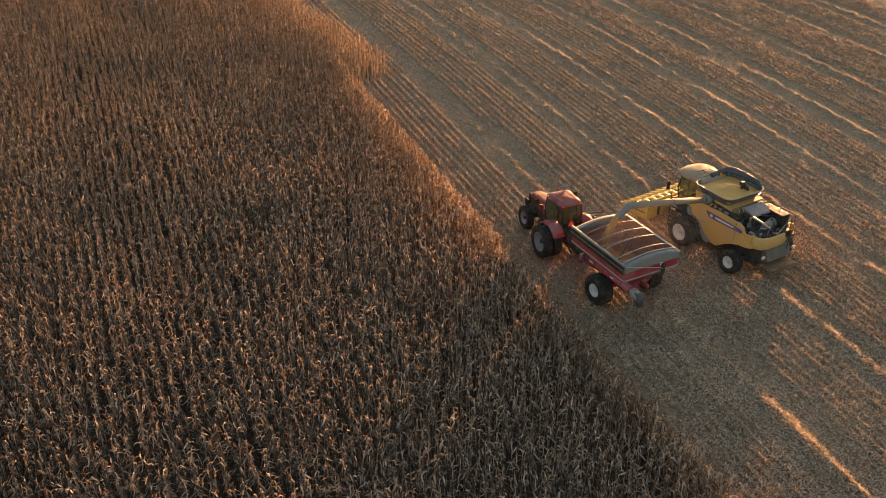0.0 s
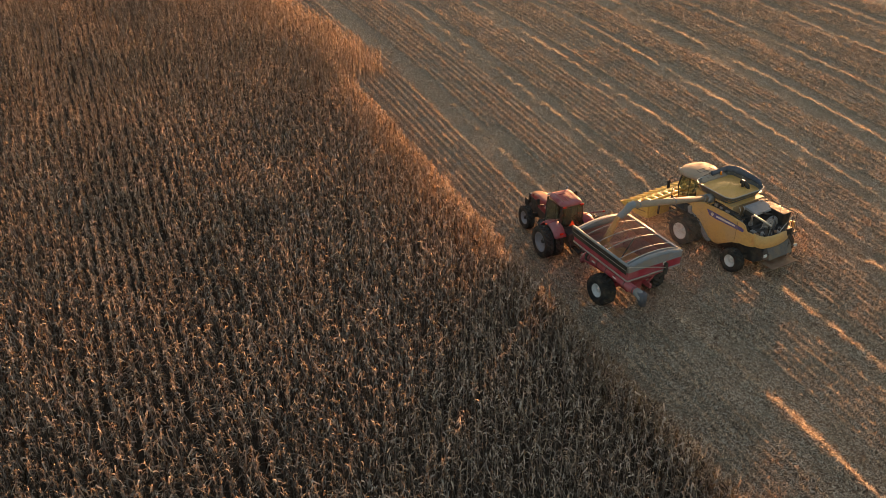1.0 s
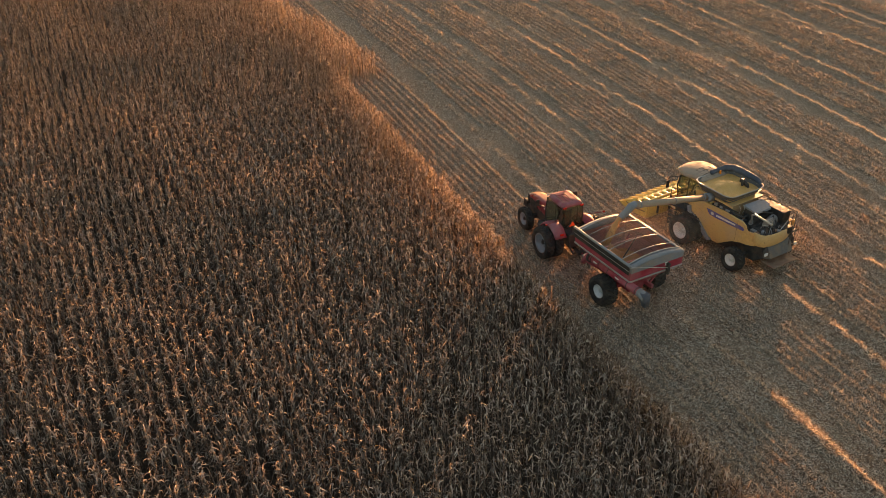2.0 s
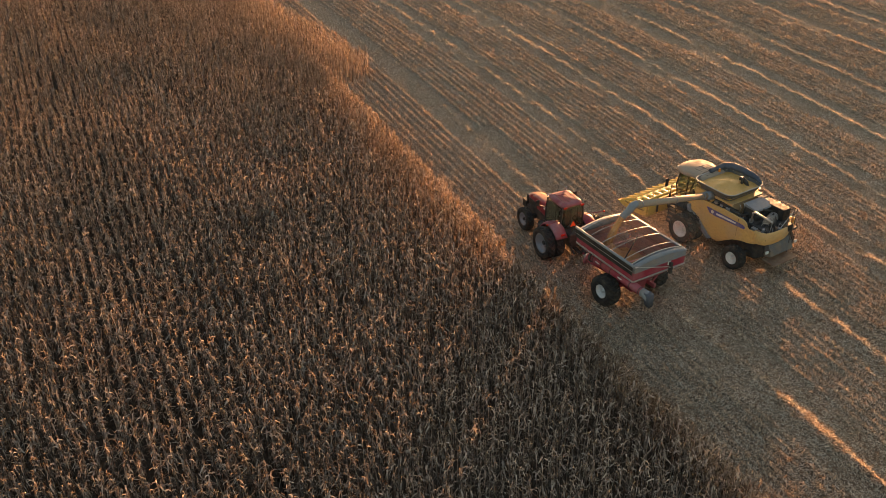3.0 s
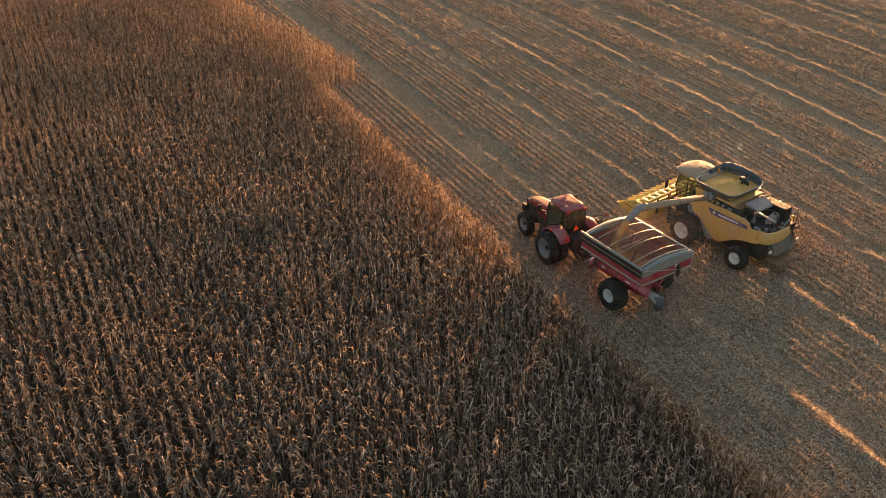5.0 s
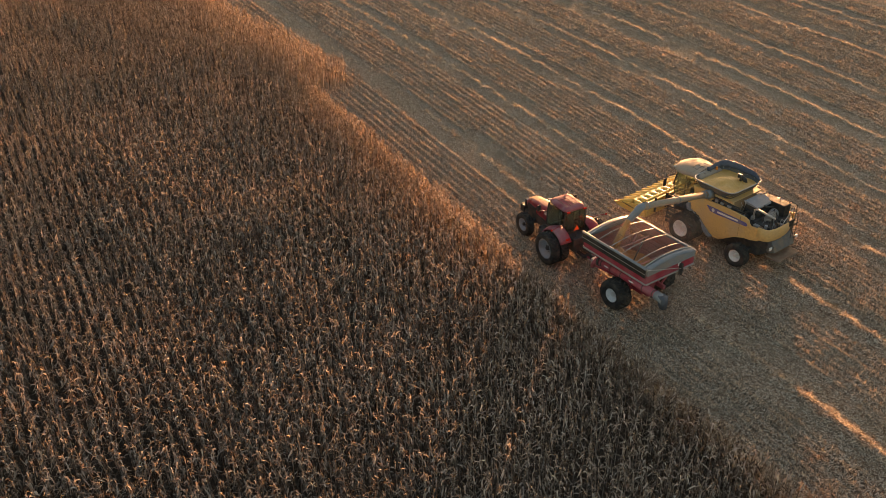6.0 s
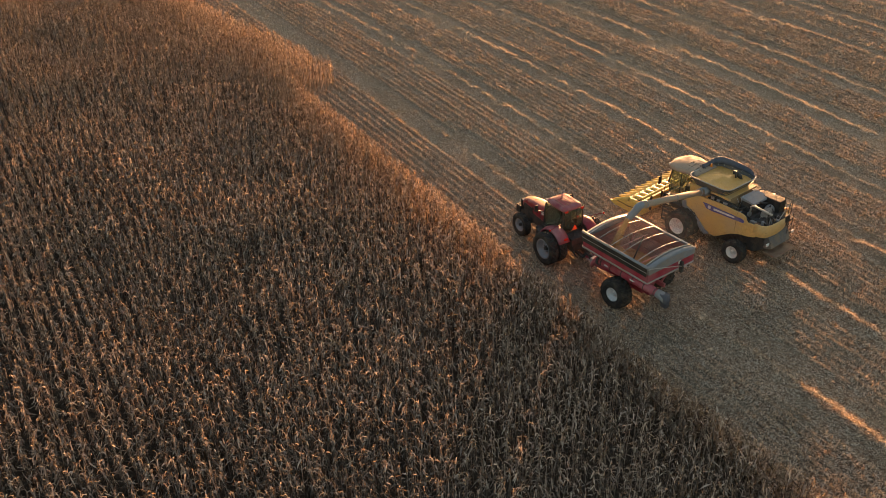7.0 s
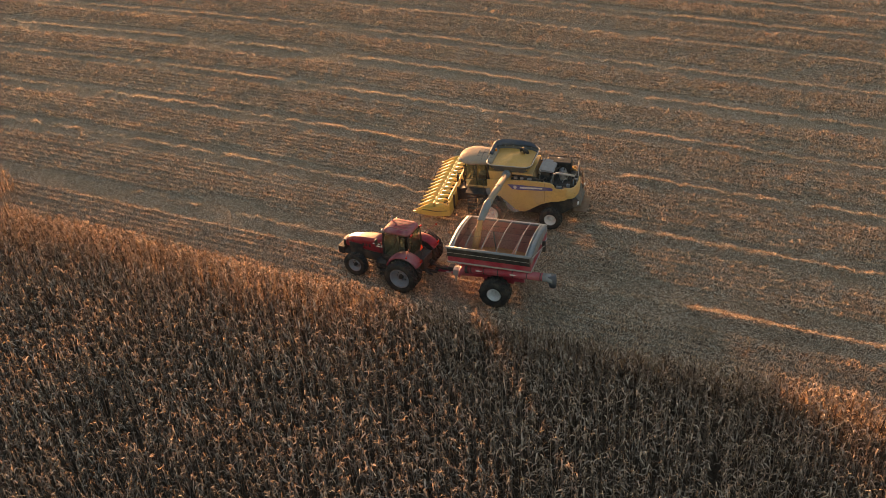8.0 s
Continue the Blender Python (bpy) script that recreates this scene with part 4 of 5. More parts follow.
    cuff = part("spout", loft([[tuple(a1 + ahead * d + Vector((math.cos(q / 14 * 6.283) * r, 0.12 * drop * math.sin(q / 14 * 6.283), math.sin(q / 14 * 6.283) * r - drop))) for q in range(14)]
                               for d, r, drop in ((-0.25, 0.215, 0.0), (0.1, 0.22, 0.02), (0.26, 0.2, 0.1))]), MAT_GREY, c, "grey rubber discharge spout", True)
    part("spout_hood", loft([rounded_rect(a1.x, a1.y - 0.2, 0.19, 0.19, 0.09, a1.z + 0.16), rounded_rect(a1.x, a1.y - 0.22, 0.19, 0.19, 0.09, a1.z - 0.15), rounded_rect(a1.x + 0.03, a1.y - 0.24, 0.14, 0.15, 0.07, a1.z - 0.5)]), MAT_SHEET, cuff, "", True)
    for f0 in (0.3, 0.75):
        p = a0.lerp(a1, f0)
        part("auger_saddle", rod((p.x + 0.02, p.y, p.z - 0.1), (-0.95, p.y, 1.7), 0.05), MAT_CART_RED, c)
    for f0 in (0.06, 0.22, 0.4, 0.58, 0.76, 0.92):
        p = a0.lerp(a1, f0)
        part("auger_clamp", rod(p - ahead * 0.02, p + ahead * 0.02, 0.212, None, 20), MAT_DARK, tube)
    for y in (-1.6, -0.55, 0.5, 1.55):
        part("bin_rib", rod((-hx + 0.02, y, 2.28), (-0.56, y * 0.45 - 0.1, 1.14), 0.035, None, 6), MAT_CART_RED, bin_ob)
    part("tarp_line", box((-hx - 0.13, -hy + 0.02, 2.93), (-hx - 0.122, hy - 0.02, 2.955), 0.002), MAT_LIGHT, roll, "pale seam on the tarp flap")
    part("ladder", ladder((1.15, 2.16), 1.3, 2.75), MAT_DARK, c)


def ladder(at, z0, z1):
    bm = bmesh.new()
    x, y = at
    for dx in (-0.18, 0.18):
        add_rod(bm, (x + dx, y, z0), (x + dx, y, z1), 0.02, None, 6)
    n = int((z1 - z0) / 0.28)
    for k in range(n):
        z = z0 + 0.15 + 0.28 * k
        add_rod(bm, (x - 0.18, y, z), (x + 0.18, y, z), 0.016, None, 6)
    return bm


def heap(name, m, half, base, peaks, label, side_wall=0.06, mat=None):
    """Loose grain with a bumpy top: a closed body over a rectangle."""
    hx, hy = half
    n, k = 40, 50
    bm = bmesh.new()
    tops, lows = [], []
    for j in range(k):
        rt, rl = [], []
        for i in range(n):
            x, y = -hx + 2 * hx * i / (n - 1), -hy + 2 * hy * j / (k - 1)
            z = base
            for px, py, h, w in peaks:
                z += h * math.exp(-((x - px) ** 2 + (y - py) ** 2) / (w * w))
            z += 0.035 * noise.noise(Vector((x * 3, y * 3, 1.3))) + 0.008 * noise.noise(Vector((x * 11, y * 11, 4.0)))
            rt.append(bm.verts.new((x, y, z)))
            rl.append(bm.verts.new((x, y, base - side_wall)))
        tops.append(rt)
        lows.append(rl)
    for j in range(k - 1):
        for i in range(n - 1):
            bm.faces.new((tops[j][i], tops[j][i + 1], tops[j + 1][i + 1], tops[j + 1][i]))
            bm.faces.new((lows[j][i], lows[j + 1][i], lows[j + 1][i + 1], lows[j][i + 1]))
    bmesh.ops.recalc_face_normals(bm, faces=bm.faces)
    me = bpy.data.meshes.new(name)
    bm.to_mesh(me)
    bm.free()
    me.materials.append(mat or MAT_GRAIN)
    for p in me.polygons:
        p.use_smooth = True
    ob = new(name, me)
    ob.matrix_world = m
    return tagged(ob, label, "grain", kind="stuff")


build_cart()
heap("cart_grain", pose(2.01, -4.64, 0, 0, 0, 5) @ pose(0, -0.05, 0), (0.98, 1.3), 1.70, [(-0.5, 0.85, 0.8, 0.5), (0.1, 0.2, 0.2, 0.9)], "heap of dusty yellow corn kernels inside the grain cart", 0.08, MAT_DUSTY_GRAIN)


# ---- combine harvester ----
COMBINE = pose(10.08, -4.03, 0, 0, 0, 7)


def side_panel(s):
    """The big moulded side panel with both wheel arches."""
    prof = [(2.72, 2.56), (2.74, 2.05), (2.66, 1.7), (2.35, 1.58), (1.95, 1.36), (1.6, 1.05), (1.3, 0.78), (1.0, 0.66), (0.55, 0.66), (0.2, 0.86), (-0.1, 1.14), (-0.45, 1.36),
            (-1.0, 1.5), (-1.4, 1.56), (-1.7, 1.63), (-1.86, 1.7), (-1.9, 2.42), (-1.6, 2.34), (-1.28, 2.3), (-1.17, 2.4), (-1.1, 2.56), (-0.9, 2.66), (0.4, 2.7), (1.6, 2.64)]
    bm = bmesh.new()
    n = len(prof)
    a = [bm.verts.new((s * 1.36, y, z)) for y, z in prof]
    b = [bm.verts.new((s * (1.47 - 0.07 * max(0, (z - 2.1)) - 0.10 * max(0, 1.2 - z)), y, z)) for y, z in prof]
    bm.faces.new(a)
    bm.faces.new(b[::-1])
    for i in range(n):
        bm.faces.new((a[i], b[i], b[(i + 1) % n], a[(i + 1) % n]))
    rim = [e for e in bm.edges if e.verts[0] in b and e.verts[1] in b]
    bmesh.ops.bevel(bm, geom=rim, offset=0.05, segments=3, affect='EDGES', profile=0.6)
    bmesh.ops.triangulate(bm, faces=[f for f in bm.faces if len(f.verts) > 4])
    return bm


def band(pts, z0, z1, thick, bulge=0.04):
    """A rounded band of sheet along a line of (x, y) points, such as a wrap-round bumper."""
    rings = []
    for i, (x, y) in enumerate(pts):
        p, q = Vector(pts[max(i - 1, 0)]), Vector(pts[min(i + 1, len(pts) - 1)])
        d = (q - p).normalized()
        nx, ny = d.y, -d.x
        zm = (z0 + z1) / 2
        prof = [(0, z0), (bulge, z0 + 0.06), (bulge * 1.4, zm), (bulge, z1 - 0.06), (0, z1), (-thick, z1 - 0.02), (-thick, z0 + 0.02)]
        rings.append([(x + nx * o, y + ny * o, z) for o, z in prof])
    return loft(rings)


def corn_head(k):
    h = part("corn_head", box((-3.08, 4.72, 0.42), (3.08, 4.86, 1.30), 0.03), MAT_HEAD, k, "yellow twelve-row corn head, raised")
    part("top_beam", rod((-3.08, 4.8, 1.46), (3.08, 4.8, 1.46), 0.08, None, 10), MAT_HEAD, h)
    part("trough", box((-3.02, 4.84, 0.62), (3.02, 5.35, 0.72), 0.02), MAT_DARK, h, "dark auger trough")
    screw = rod((-3.0, 5.08, 0.95), (3.0, 5.08, 0.95), 0.11, None, 12)
    for i in range(28):
        x = -2.9 + 5.8 * i / 27
        add_rod(screw, (x, 5.08, 0.95), (x + 0.02, 5.08, 0.95), 0.24, None, 14)
    part("cross_auger", screw, MAT_DARK, h)
    part("cross_shield", box((-3.04, 5.58, 0.98), (3.04, 5.8, 1.16), 0.05), MAT_HEAD, h)
    part("row_deck", box((-3.02, 5.3, 0.5), (3.02, 5.85, 0.62), 0.02), MAT_DARK, h, "dark row units and chains")
    for i in range(13):
        x = -3.05 + 6.1 * i / 12
        end = i in (0, 12)
        w = 0.185 if not end else 0.12
        # rear hood of each row divider
        rings = []
        for y, hw, z0, z1 in ((4.95, w * 0.95, 0.9, 1.2), (5.3, w * 0.95, 0.92, 1.22), (5.6, w * 0.95, 0.95, 1.19)):
            rings.append([(x + px, y, z0 + (z1 - z0) * pz) for px, pz in ((-hw, 0), (-hw * 0.95, 0.55), (-hw * 0.55, 0.9), (0, 1), (hw * 0.55, 0.9), (hw * 0.95, 0.55), (hw, 0))])
        hood = part("row_hood", loft(rings), MAT_HEAD, h, "yellow rounded row hood", True)
        # pointed snout
        rings = []
        for y, hw, z0, z1 in ((5.76, w, 0.9, 1.2), (6.1, w * 0.82, 0.84, 1.09), (6.45, w * 0.48, 0.74, 0.91), (6.85, 0.02, 0.64, 0.69)):
            rings.append([(x + px, y, z0 + (z1 - z0) * pz) for px, pz in ((-hw, 0), (-hw * 0.7, 0.6), (0, 1), (hw * 0.7, 0.6), (hw, 0))])
        part("snout", loft(rings), MAT_HEAD, h, "pointed yellow snout", True)
    for s in (-1, 1):
        prof = [(4.75, 0.45), (4.75, 1.2), (5.2, 1.14), (5.75, 0.95), (6.3, 0.82), (7.0, 0.6), (6.6, 0.45), (5.6, 0.38)]
        part("end_board", prism(prof, s * 3.12, s * 3.2, 0.015), MAT_HEAD, h, "yellow end divider board")
        part("end_brace", pipe([(s * 3.21, 4.9, 0.8), (s * 3.22, 5.6, 0.72), (s * 3.21, 6.4, 0.78)], 0.02, 6), MAT_DARK, h)
    for i in range(6):
        x = -2.4 + 0.95 * i
        part("back_post", box((x - 0.04, 4.62, 0.55), (x + 0.04, 4.73, 1.45), 0.015), MAT_DARK, h)
    h.matrix_local = pose(0.78, 0.1, 0.12, 0, 0, 2)
    return h


def build_combine():
    k = thing("combine_harvester", COMBINE, "dusty yellow combine harvester with raised corn head, unloading grain", "combine")
    core = part("chassis", prism([(2.5, 0.62), (2.5, 2.35), (-2.2, 2.35), (-2.2, 0.95), (-1.6, 0.5), (-0.6, 0.4), (0.2, 0.38), (1.6, 0.38)], -0.95, 0.95, 0.05), MAT_DARK, k, "dark inner threshing body")
    for s in (-1, 1):
        p = part("side_panel", side_panel(s), MAT_YELLOW, k, "dusty yellow moulded side panel")
        # grey trim over the front wheel
        prof = [(2.74, 2.02), (2.66, 1.7), (2.35, 1.58), (1.95, 1.36), (1.6, 1.05), (1.3, 0.78), (1.05, 0.66)]
        part("arch_trim", loft([[(s * 1.33, y + 0.06, z - 0.05), (s * 1.545, y + 0.06, z - 0.05), (s * 1.545, y - 0.15, z + 0.06), (s * 1.33, y - 0.15, z + 0.06)] for y, z in prof]), MAT_GREY, p, "dark grey wheel-arch trim")
        dec = [(1.52, 2.4), (1.15, 2.41), (-0.95, 2.4), (-1.06, 2.36), (-1.1, 2.28), (-1.04, 2.2), (0.85, 2.1), (1.25, 2.12)]
        part("decal", prism(dec, s * 1.462, s * 1.476), MAT_PURPLE, p, "purple swoosh decal")
        part("decal_bar", prism([(0.8, 2.31), (0.8, 2.2), (-0.5, 2.26), (-0.5, 2.35)], s * 1.477, s * 1.482), MAT_PALE, p, "pale bar on the decal")
        part("decal_disc", prism([(1.08 + 0.1 * math.cos(q / 10 * 6.283), 2.26 + 0.1 * math.sin(q / 10 * 6.283)) for q in range(10)], s * 1.477, s * 1.482), MAT_PALE, p)
        part("panel_seam", box((s * 1.44, -0.62, 1.42), (s * 1.466, -0.605, 2.62), 0.003), MAT_TANK, p)
        # wheels
        wheel(k, (s * 1.5, 2.38, 0.84), 0.84, 0.52, 0.46, MAT_RIM, s, 0.18, 18, 0.12)
        wheel(k, (s * 2.12, 2.38, 0.84), 0.84, 0.52, 0.46, MAT_RIM, s, 0.18, 18, 0.12)
        wheel(k, (s * 1.87, -1.05, 0.66), 0.66, 0.5, 0.33, MAT_RIM, s, 0.14, 15, 0.05)
    part("front_axle", rod((-2.1, 2.38, 0.84), (2.1, 2.38, 0.84), 0.16, None, 14), MAT_DARK, k)
    part("rear_axle", box((-1.8, -1.22, 0.6), (1.8, -1.02, 0.82), 0.03), MAT_DARK, k)
    part("axle_mount", box((-0.4, -1.4, 0.8), (0.4, -0.85, 1.1), 0.04), MAT_DARK, k)
    # wrap-round rear bumper
    pts = [(-1.42, -1.7), (-1.41, -1.92), (-1.35, -2.1), (-1.2, -2.26), (-0.8, -2.36), (-0.3, -2.38), (0.2, -2.32), (0.6, -2.2), (0.92, -2.02), (1.12, -1.8), (1.22, -1.5)]
    part("rear_bumper", band(pts, 1.74, 2.44, 0.06), MAT_YELLOW, k, "yellow wrap-round rear shroud", True)
    part("rear_floor", box((-1.25, -2.3, 2.02), (1.2, -0.2, 2.1), 0.02), MAT_DARK, k)
    # chopper and spreader under the tail
    hood = part("straw_hood", prism([(-1.9, 1.75), (-2.7, 1.75), (-2.85, 1.5), (-3.0, 1.12), (-2.7, 0.98), (-2.0, 1.05)], -0.85, 0.85, 0.04), MAT_TANK_STEEL, k, "dark dusty straw hood")
    part("spreader_plate", box((-0.9, -3.3, 0.95), (0.9, -2.5, 1.0), 0.02, pose(0, 0, 0, 4, 0, 0)), MAT_RUST, hood, "worn rusty spreader plate")
    for s in (-1, 1):
        part("spreader_disc", rod((s * 0.45, -2.75, 0.6), (s * 0.45, -2.75, 0.8), 0.34, 0.28, 16), MAT_RUST, hood)
        part("tail_lamp", box((s * 1.0, -2.94, 1.35), (s * 1.2, -2.86, 1.5), 0.02), MAT_CLEAR, hood)
        part("tail_lamp_arm", box((s * 0.82, -2.92, 1.38), (s * 1.02, -2.86, 1.46), 0.01), MAT_DARK, hood)
        part("sieve_side", box((s * 0.92, -2.1, 1.05), (s * 1.0, -0.8, 1.7), 0.02), MAT_DARK, k)
    hood.location = (-0.1, 0.42, 0)
    # upper body below the tank
    part("tank_base", prism([(2.62, 2.5), (2.7, 3.02), (1.5, 3.02), (1.3, 2.3), (2.62, 2.3)], -1.22, 1.22, 0.05), MAT_YELLOW, k, "yellow grain tank body")
    part("tank_wall", prism([(1.46, 2.3), (1.5, 3.0), (0.12, 3.0), (-0.05, 2.3)], -1.12, 1.12, 0.03), MAT_TANK, k, "lower tank wall in dusty yellow, darkened for the recess shade")
    for y in (0.35, 0.72, 1.1):
        part("tank_rib", box((-1.16, y - 0.03, 2.4), (-1.1, y + 0.03, 2.98), 0.01), MAT_TANK, k)
    # tray, ducts and lines along the tank's side
    part("side_tray", box((-1.36, -0.1, 2.62), (-1.1, 1.35, 2.7), 0.015), MAT_DARK, k)
    part("tank_skirt", prism([(1.3, 2.9), (1.3, 3.02), (0.14, 3.02), (0.1, 2.9)], -1.2, 1.2, 0.02), MAT_YELLOW, k, "yellow strip under the tank")
    for y0, y1, z, r in ((0.0, 1.2, 2.78, 0.05), (0.15, 1.3, 2.88, 0.035), (-0.15, 0.7, 2.74, 0.04)):
        part("side_line", pipe([(-1.22, y1, z), (-1.24, (y0 + y1) / 2, z + 0.03), (-1.2, y0, z - 0.04), (-0.9, y0 - 0.25, z - 0.2)], r, 8), MAT_DARK, k, "", True)
    for y, z, w in ((0.28, 2.74, 0.12), (0.72, 2.76, 0.09), (1.08, 2.78, 0.1)):
        part("valve_box", box((-1.34, y - w, 2.69), (-1.14, y + w, z + 0.06), 0.02), MAT_GREY, k)
    build_tank(k)
    build_cab(k)
    build_engine_deck(k)
    # feeder house
    part("feeder_house", loft([[(-0.62, 2.5, 1.0), (0.62, 2.5, 1.0), (0.62, 2.5, 1.85), (-0.62, 2.5, 1.85)], [(-0.66, 4.75, 0.62), (0.66, 4.75, 0.62), (0.66, 4.75, 1.35), (-0.66, 4.75, 1.35)]]), MAT_DARK, k, "dark feeder house")
    corn_head(k)
    # unloading auger
    inv = COMBINE.inverted()
    base = Vector((-1.12, 1.62, 2.92))
    joint = inv @ Vector((2.62, -3.92, 4.5))
    tip = inv @ Vector((2.02, -3.76, 3.86))
    ahead = (joint - base).normalized()
    tube = part("unloading_auger", rod(base + ahead * 0.2, joint, 0.168, None, 20), MAT_ROOF, k, "dusty grey-tan unloading auger tube", True)
    part("auger_elbow", pipe([base + Vector((0.2, 0.1, -0.5)), base + Vector((0.05, 0.02, -0.12)), base + ahead * 0.18, base + ahead * 0.5], 0.23, 14), MAT_GREY, tube, "", True)
    for f0 in (0.12, 0.5, 0.93):
        p = base.lerp(joint, f0)
        part("auger_band", rod(p, p + ahead * 0.07, 0.2, None, 20), MAT_GREY, tube)
    mid = joint.lerp(tip, 0.45)
    side = Vector((0, 1, 0))
    down = (tip - joint).normalized()
    up = side.cross(down).normalized()
    rings = []
    for p, a, b in ((joint - ahead * 0.05 + Vector((0, 0, 0.02)), 0.2, 0.2), (joint + ahead * 0.16 - Vector((0, 0, 0.03)), 0.21, 0.2), (mid, 0.2, 0.17), (tip, 0.18, 0.15)):
        axis = ahead if a == b else down
        u2 = side.cross(axis).normalized()
        rings.append([tuple(p + side * (a * math.cos(q / 14 * 6.283)) + u2 * (b * math.sin(q / 14 * 6.283))) for q in range(14)])
    part("auger_spout", loft(rings, False), MAT_GREY, tube, "grey-blue rubber spout", True)
    # ladder, platform and rail beside the cab
    plat = part("platform", box((-1.75, 2.75, 1.68), (-0.98, 4.0, 1.74), 0.01), MAT_DARK, k)
    part("platform_rail", pipe([(-1.72, 2.85, 1.74), (-1.72, 2.85, 2.7), (-1.72, 3.9, 2.7), (-1.72, 3.95, 1.74)], 0.02, 6), MAT_DARK, plat)
    part("platform_rail", pipe([(-1.72, 2.85, 2.2), (-1.72, 3.95, 2.2)], 0.016, 6), MAT_DARK, plat)
    steps = bmesh.new()
    for dy in (3.35, 3.85):
        add_rod(steps, (-1.78, dy, 0.45), (-1.72, dy, 1.72), 0.025, None, 6)
    for q in range(5):
        add_box(steps, (-1.86, 3.33, 0.5 + 0.26 * q), (-1.66, 3.87, 0.53 + 0.26 * q), 0.008)
    part("ladder", steps, MAT_DARK, k)


def build_tank(k):
    """Flared tank extension with steel rim and a folded rubber sheet at the back and far side."""
    cx, cy = 0.0, 1.5

    def ring(hx, hy, cut, z):
        return rounded_rect(cx, cy, hx, hy, cut, z)
    t = part("tank_extension", loft([ring(1.1, 1.02, 0.3, 2.98), ring(1.38, 1.32, 0.45, 3.5), ring(1.35, 1.29, 0.44, 3.5), ring(1.07, 0.99, 0.3, 3.0)], False), MAT_TANK_STEEL, k, "flared dark grey grain tank extension")
    rim = bmesh.new()
    r = ring(1.38, 1.32, 0.45, 3.5)
    for a, b in zip(r, r[1:] + r[:1]):
        add_rod(rim, a, b, 0.028, None, 8)
    part("tank_rim", rim, MAT_LIGHT, t, "pale steel tank rim")
    # rubber sheet: sagging folds from the far side round to the front
    sheet = bmesh.new()
    path = [(-0.1, 2.8), (0.5, 2.83), (1.0, 2.78), (1.28, 2.55), (1.38, 2.1), (1.39, 1.4), (1.37, 0.8), (1.2, 0.4)]
    rows = []
    rim_ribs = bmesh.new()
    n = 36
    for i in range(n):
        f = i / (n - 1) * (len(path) - 1)
        j = min(int(f), len(path) - 2)
        p = Vector(path[j]).lerp(Vector(path[j + 1]), f - j)
        inw = (Vector((cx, cy)) - p).normalized()
        fold = 0.012 * math.sin(i * 1.1) + 0.03 * noise.noise(Vector((i * 0.25, 2, 0)))
        fade = math.sin(math.pi * min(1, max(0.12, i / (n - 1)))) ** 0.5
        up, sag = 0.3 * fade, (0.1 + fold) * fade
        rows.append([tuple(p - inw * o) + (3.5 + z,) for o, z in ((0.02, 0.0), (0.05 + sag * 0.3, up * 0.5), (0.1 * fade, up), (0.04, up + 0.02), (-sag * 1.2, up * 0.55), (-sag * 1.5 - 0.04, 0.03), (-0.03, -0.06))])
        if i % 5 == 2:
            add_rod(rim_ribs, tuple(p + inw * (sag * 1.6 + 0.05)) + (3.46,), tuple(p - inw * 0.09 * fade) + (3.53 + up,), 0.014, None, 6)
    part("tank_cover", loft(rows), MAT_SHEET, t, "folded navy rubber tank cover", True)
    part("cover_rib", rim_ribs, MAT_LIGHT, t)
    cap = part("bubble_up_auger", pipe([(0.62, 0.75, 3.15), (0.58, 0.85, 3.5), (0.5, 1.05, 3.68), (0.42, 1.2, 3.68)], 0.12, 12), MAT_BLACK, t, "black loading auger head")
    part("auger_blade", rod((0.4, 1.22, 3.66), (0.36, 1.3, 3.65), 0.2, None, 14), MAT_BLACK, cap)
    part("tank_step", box((0.55, -0.25, 3.0), (1.1, 0.0, 3.05), 0.01), MAT_DARK, t)


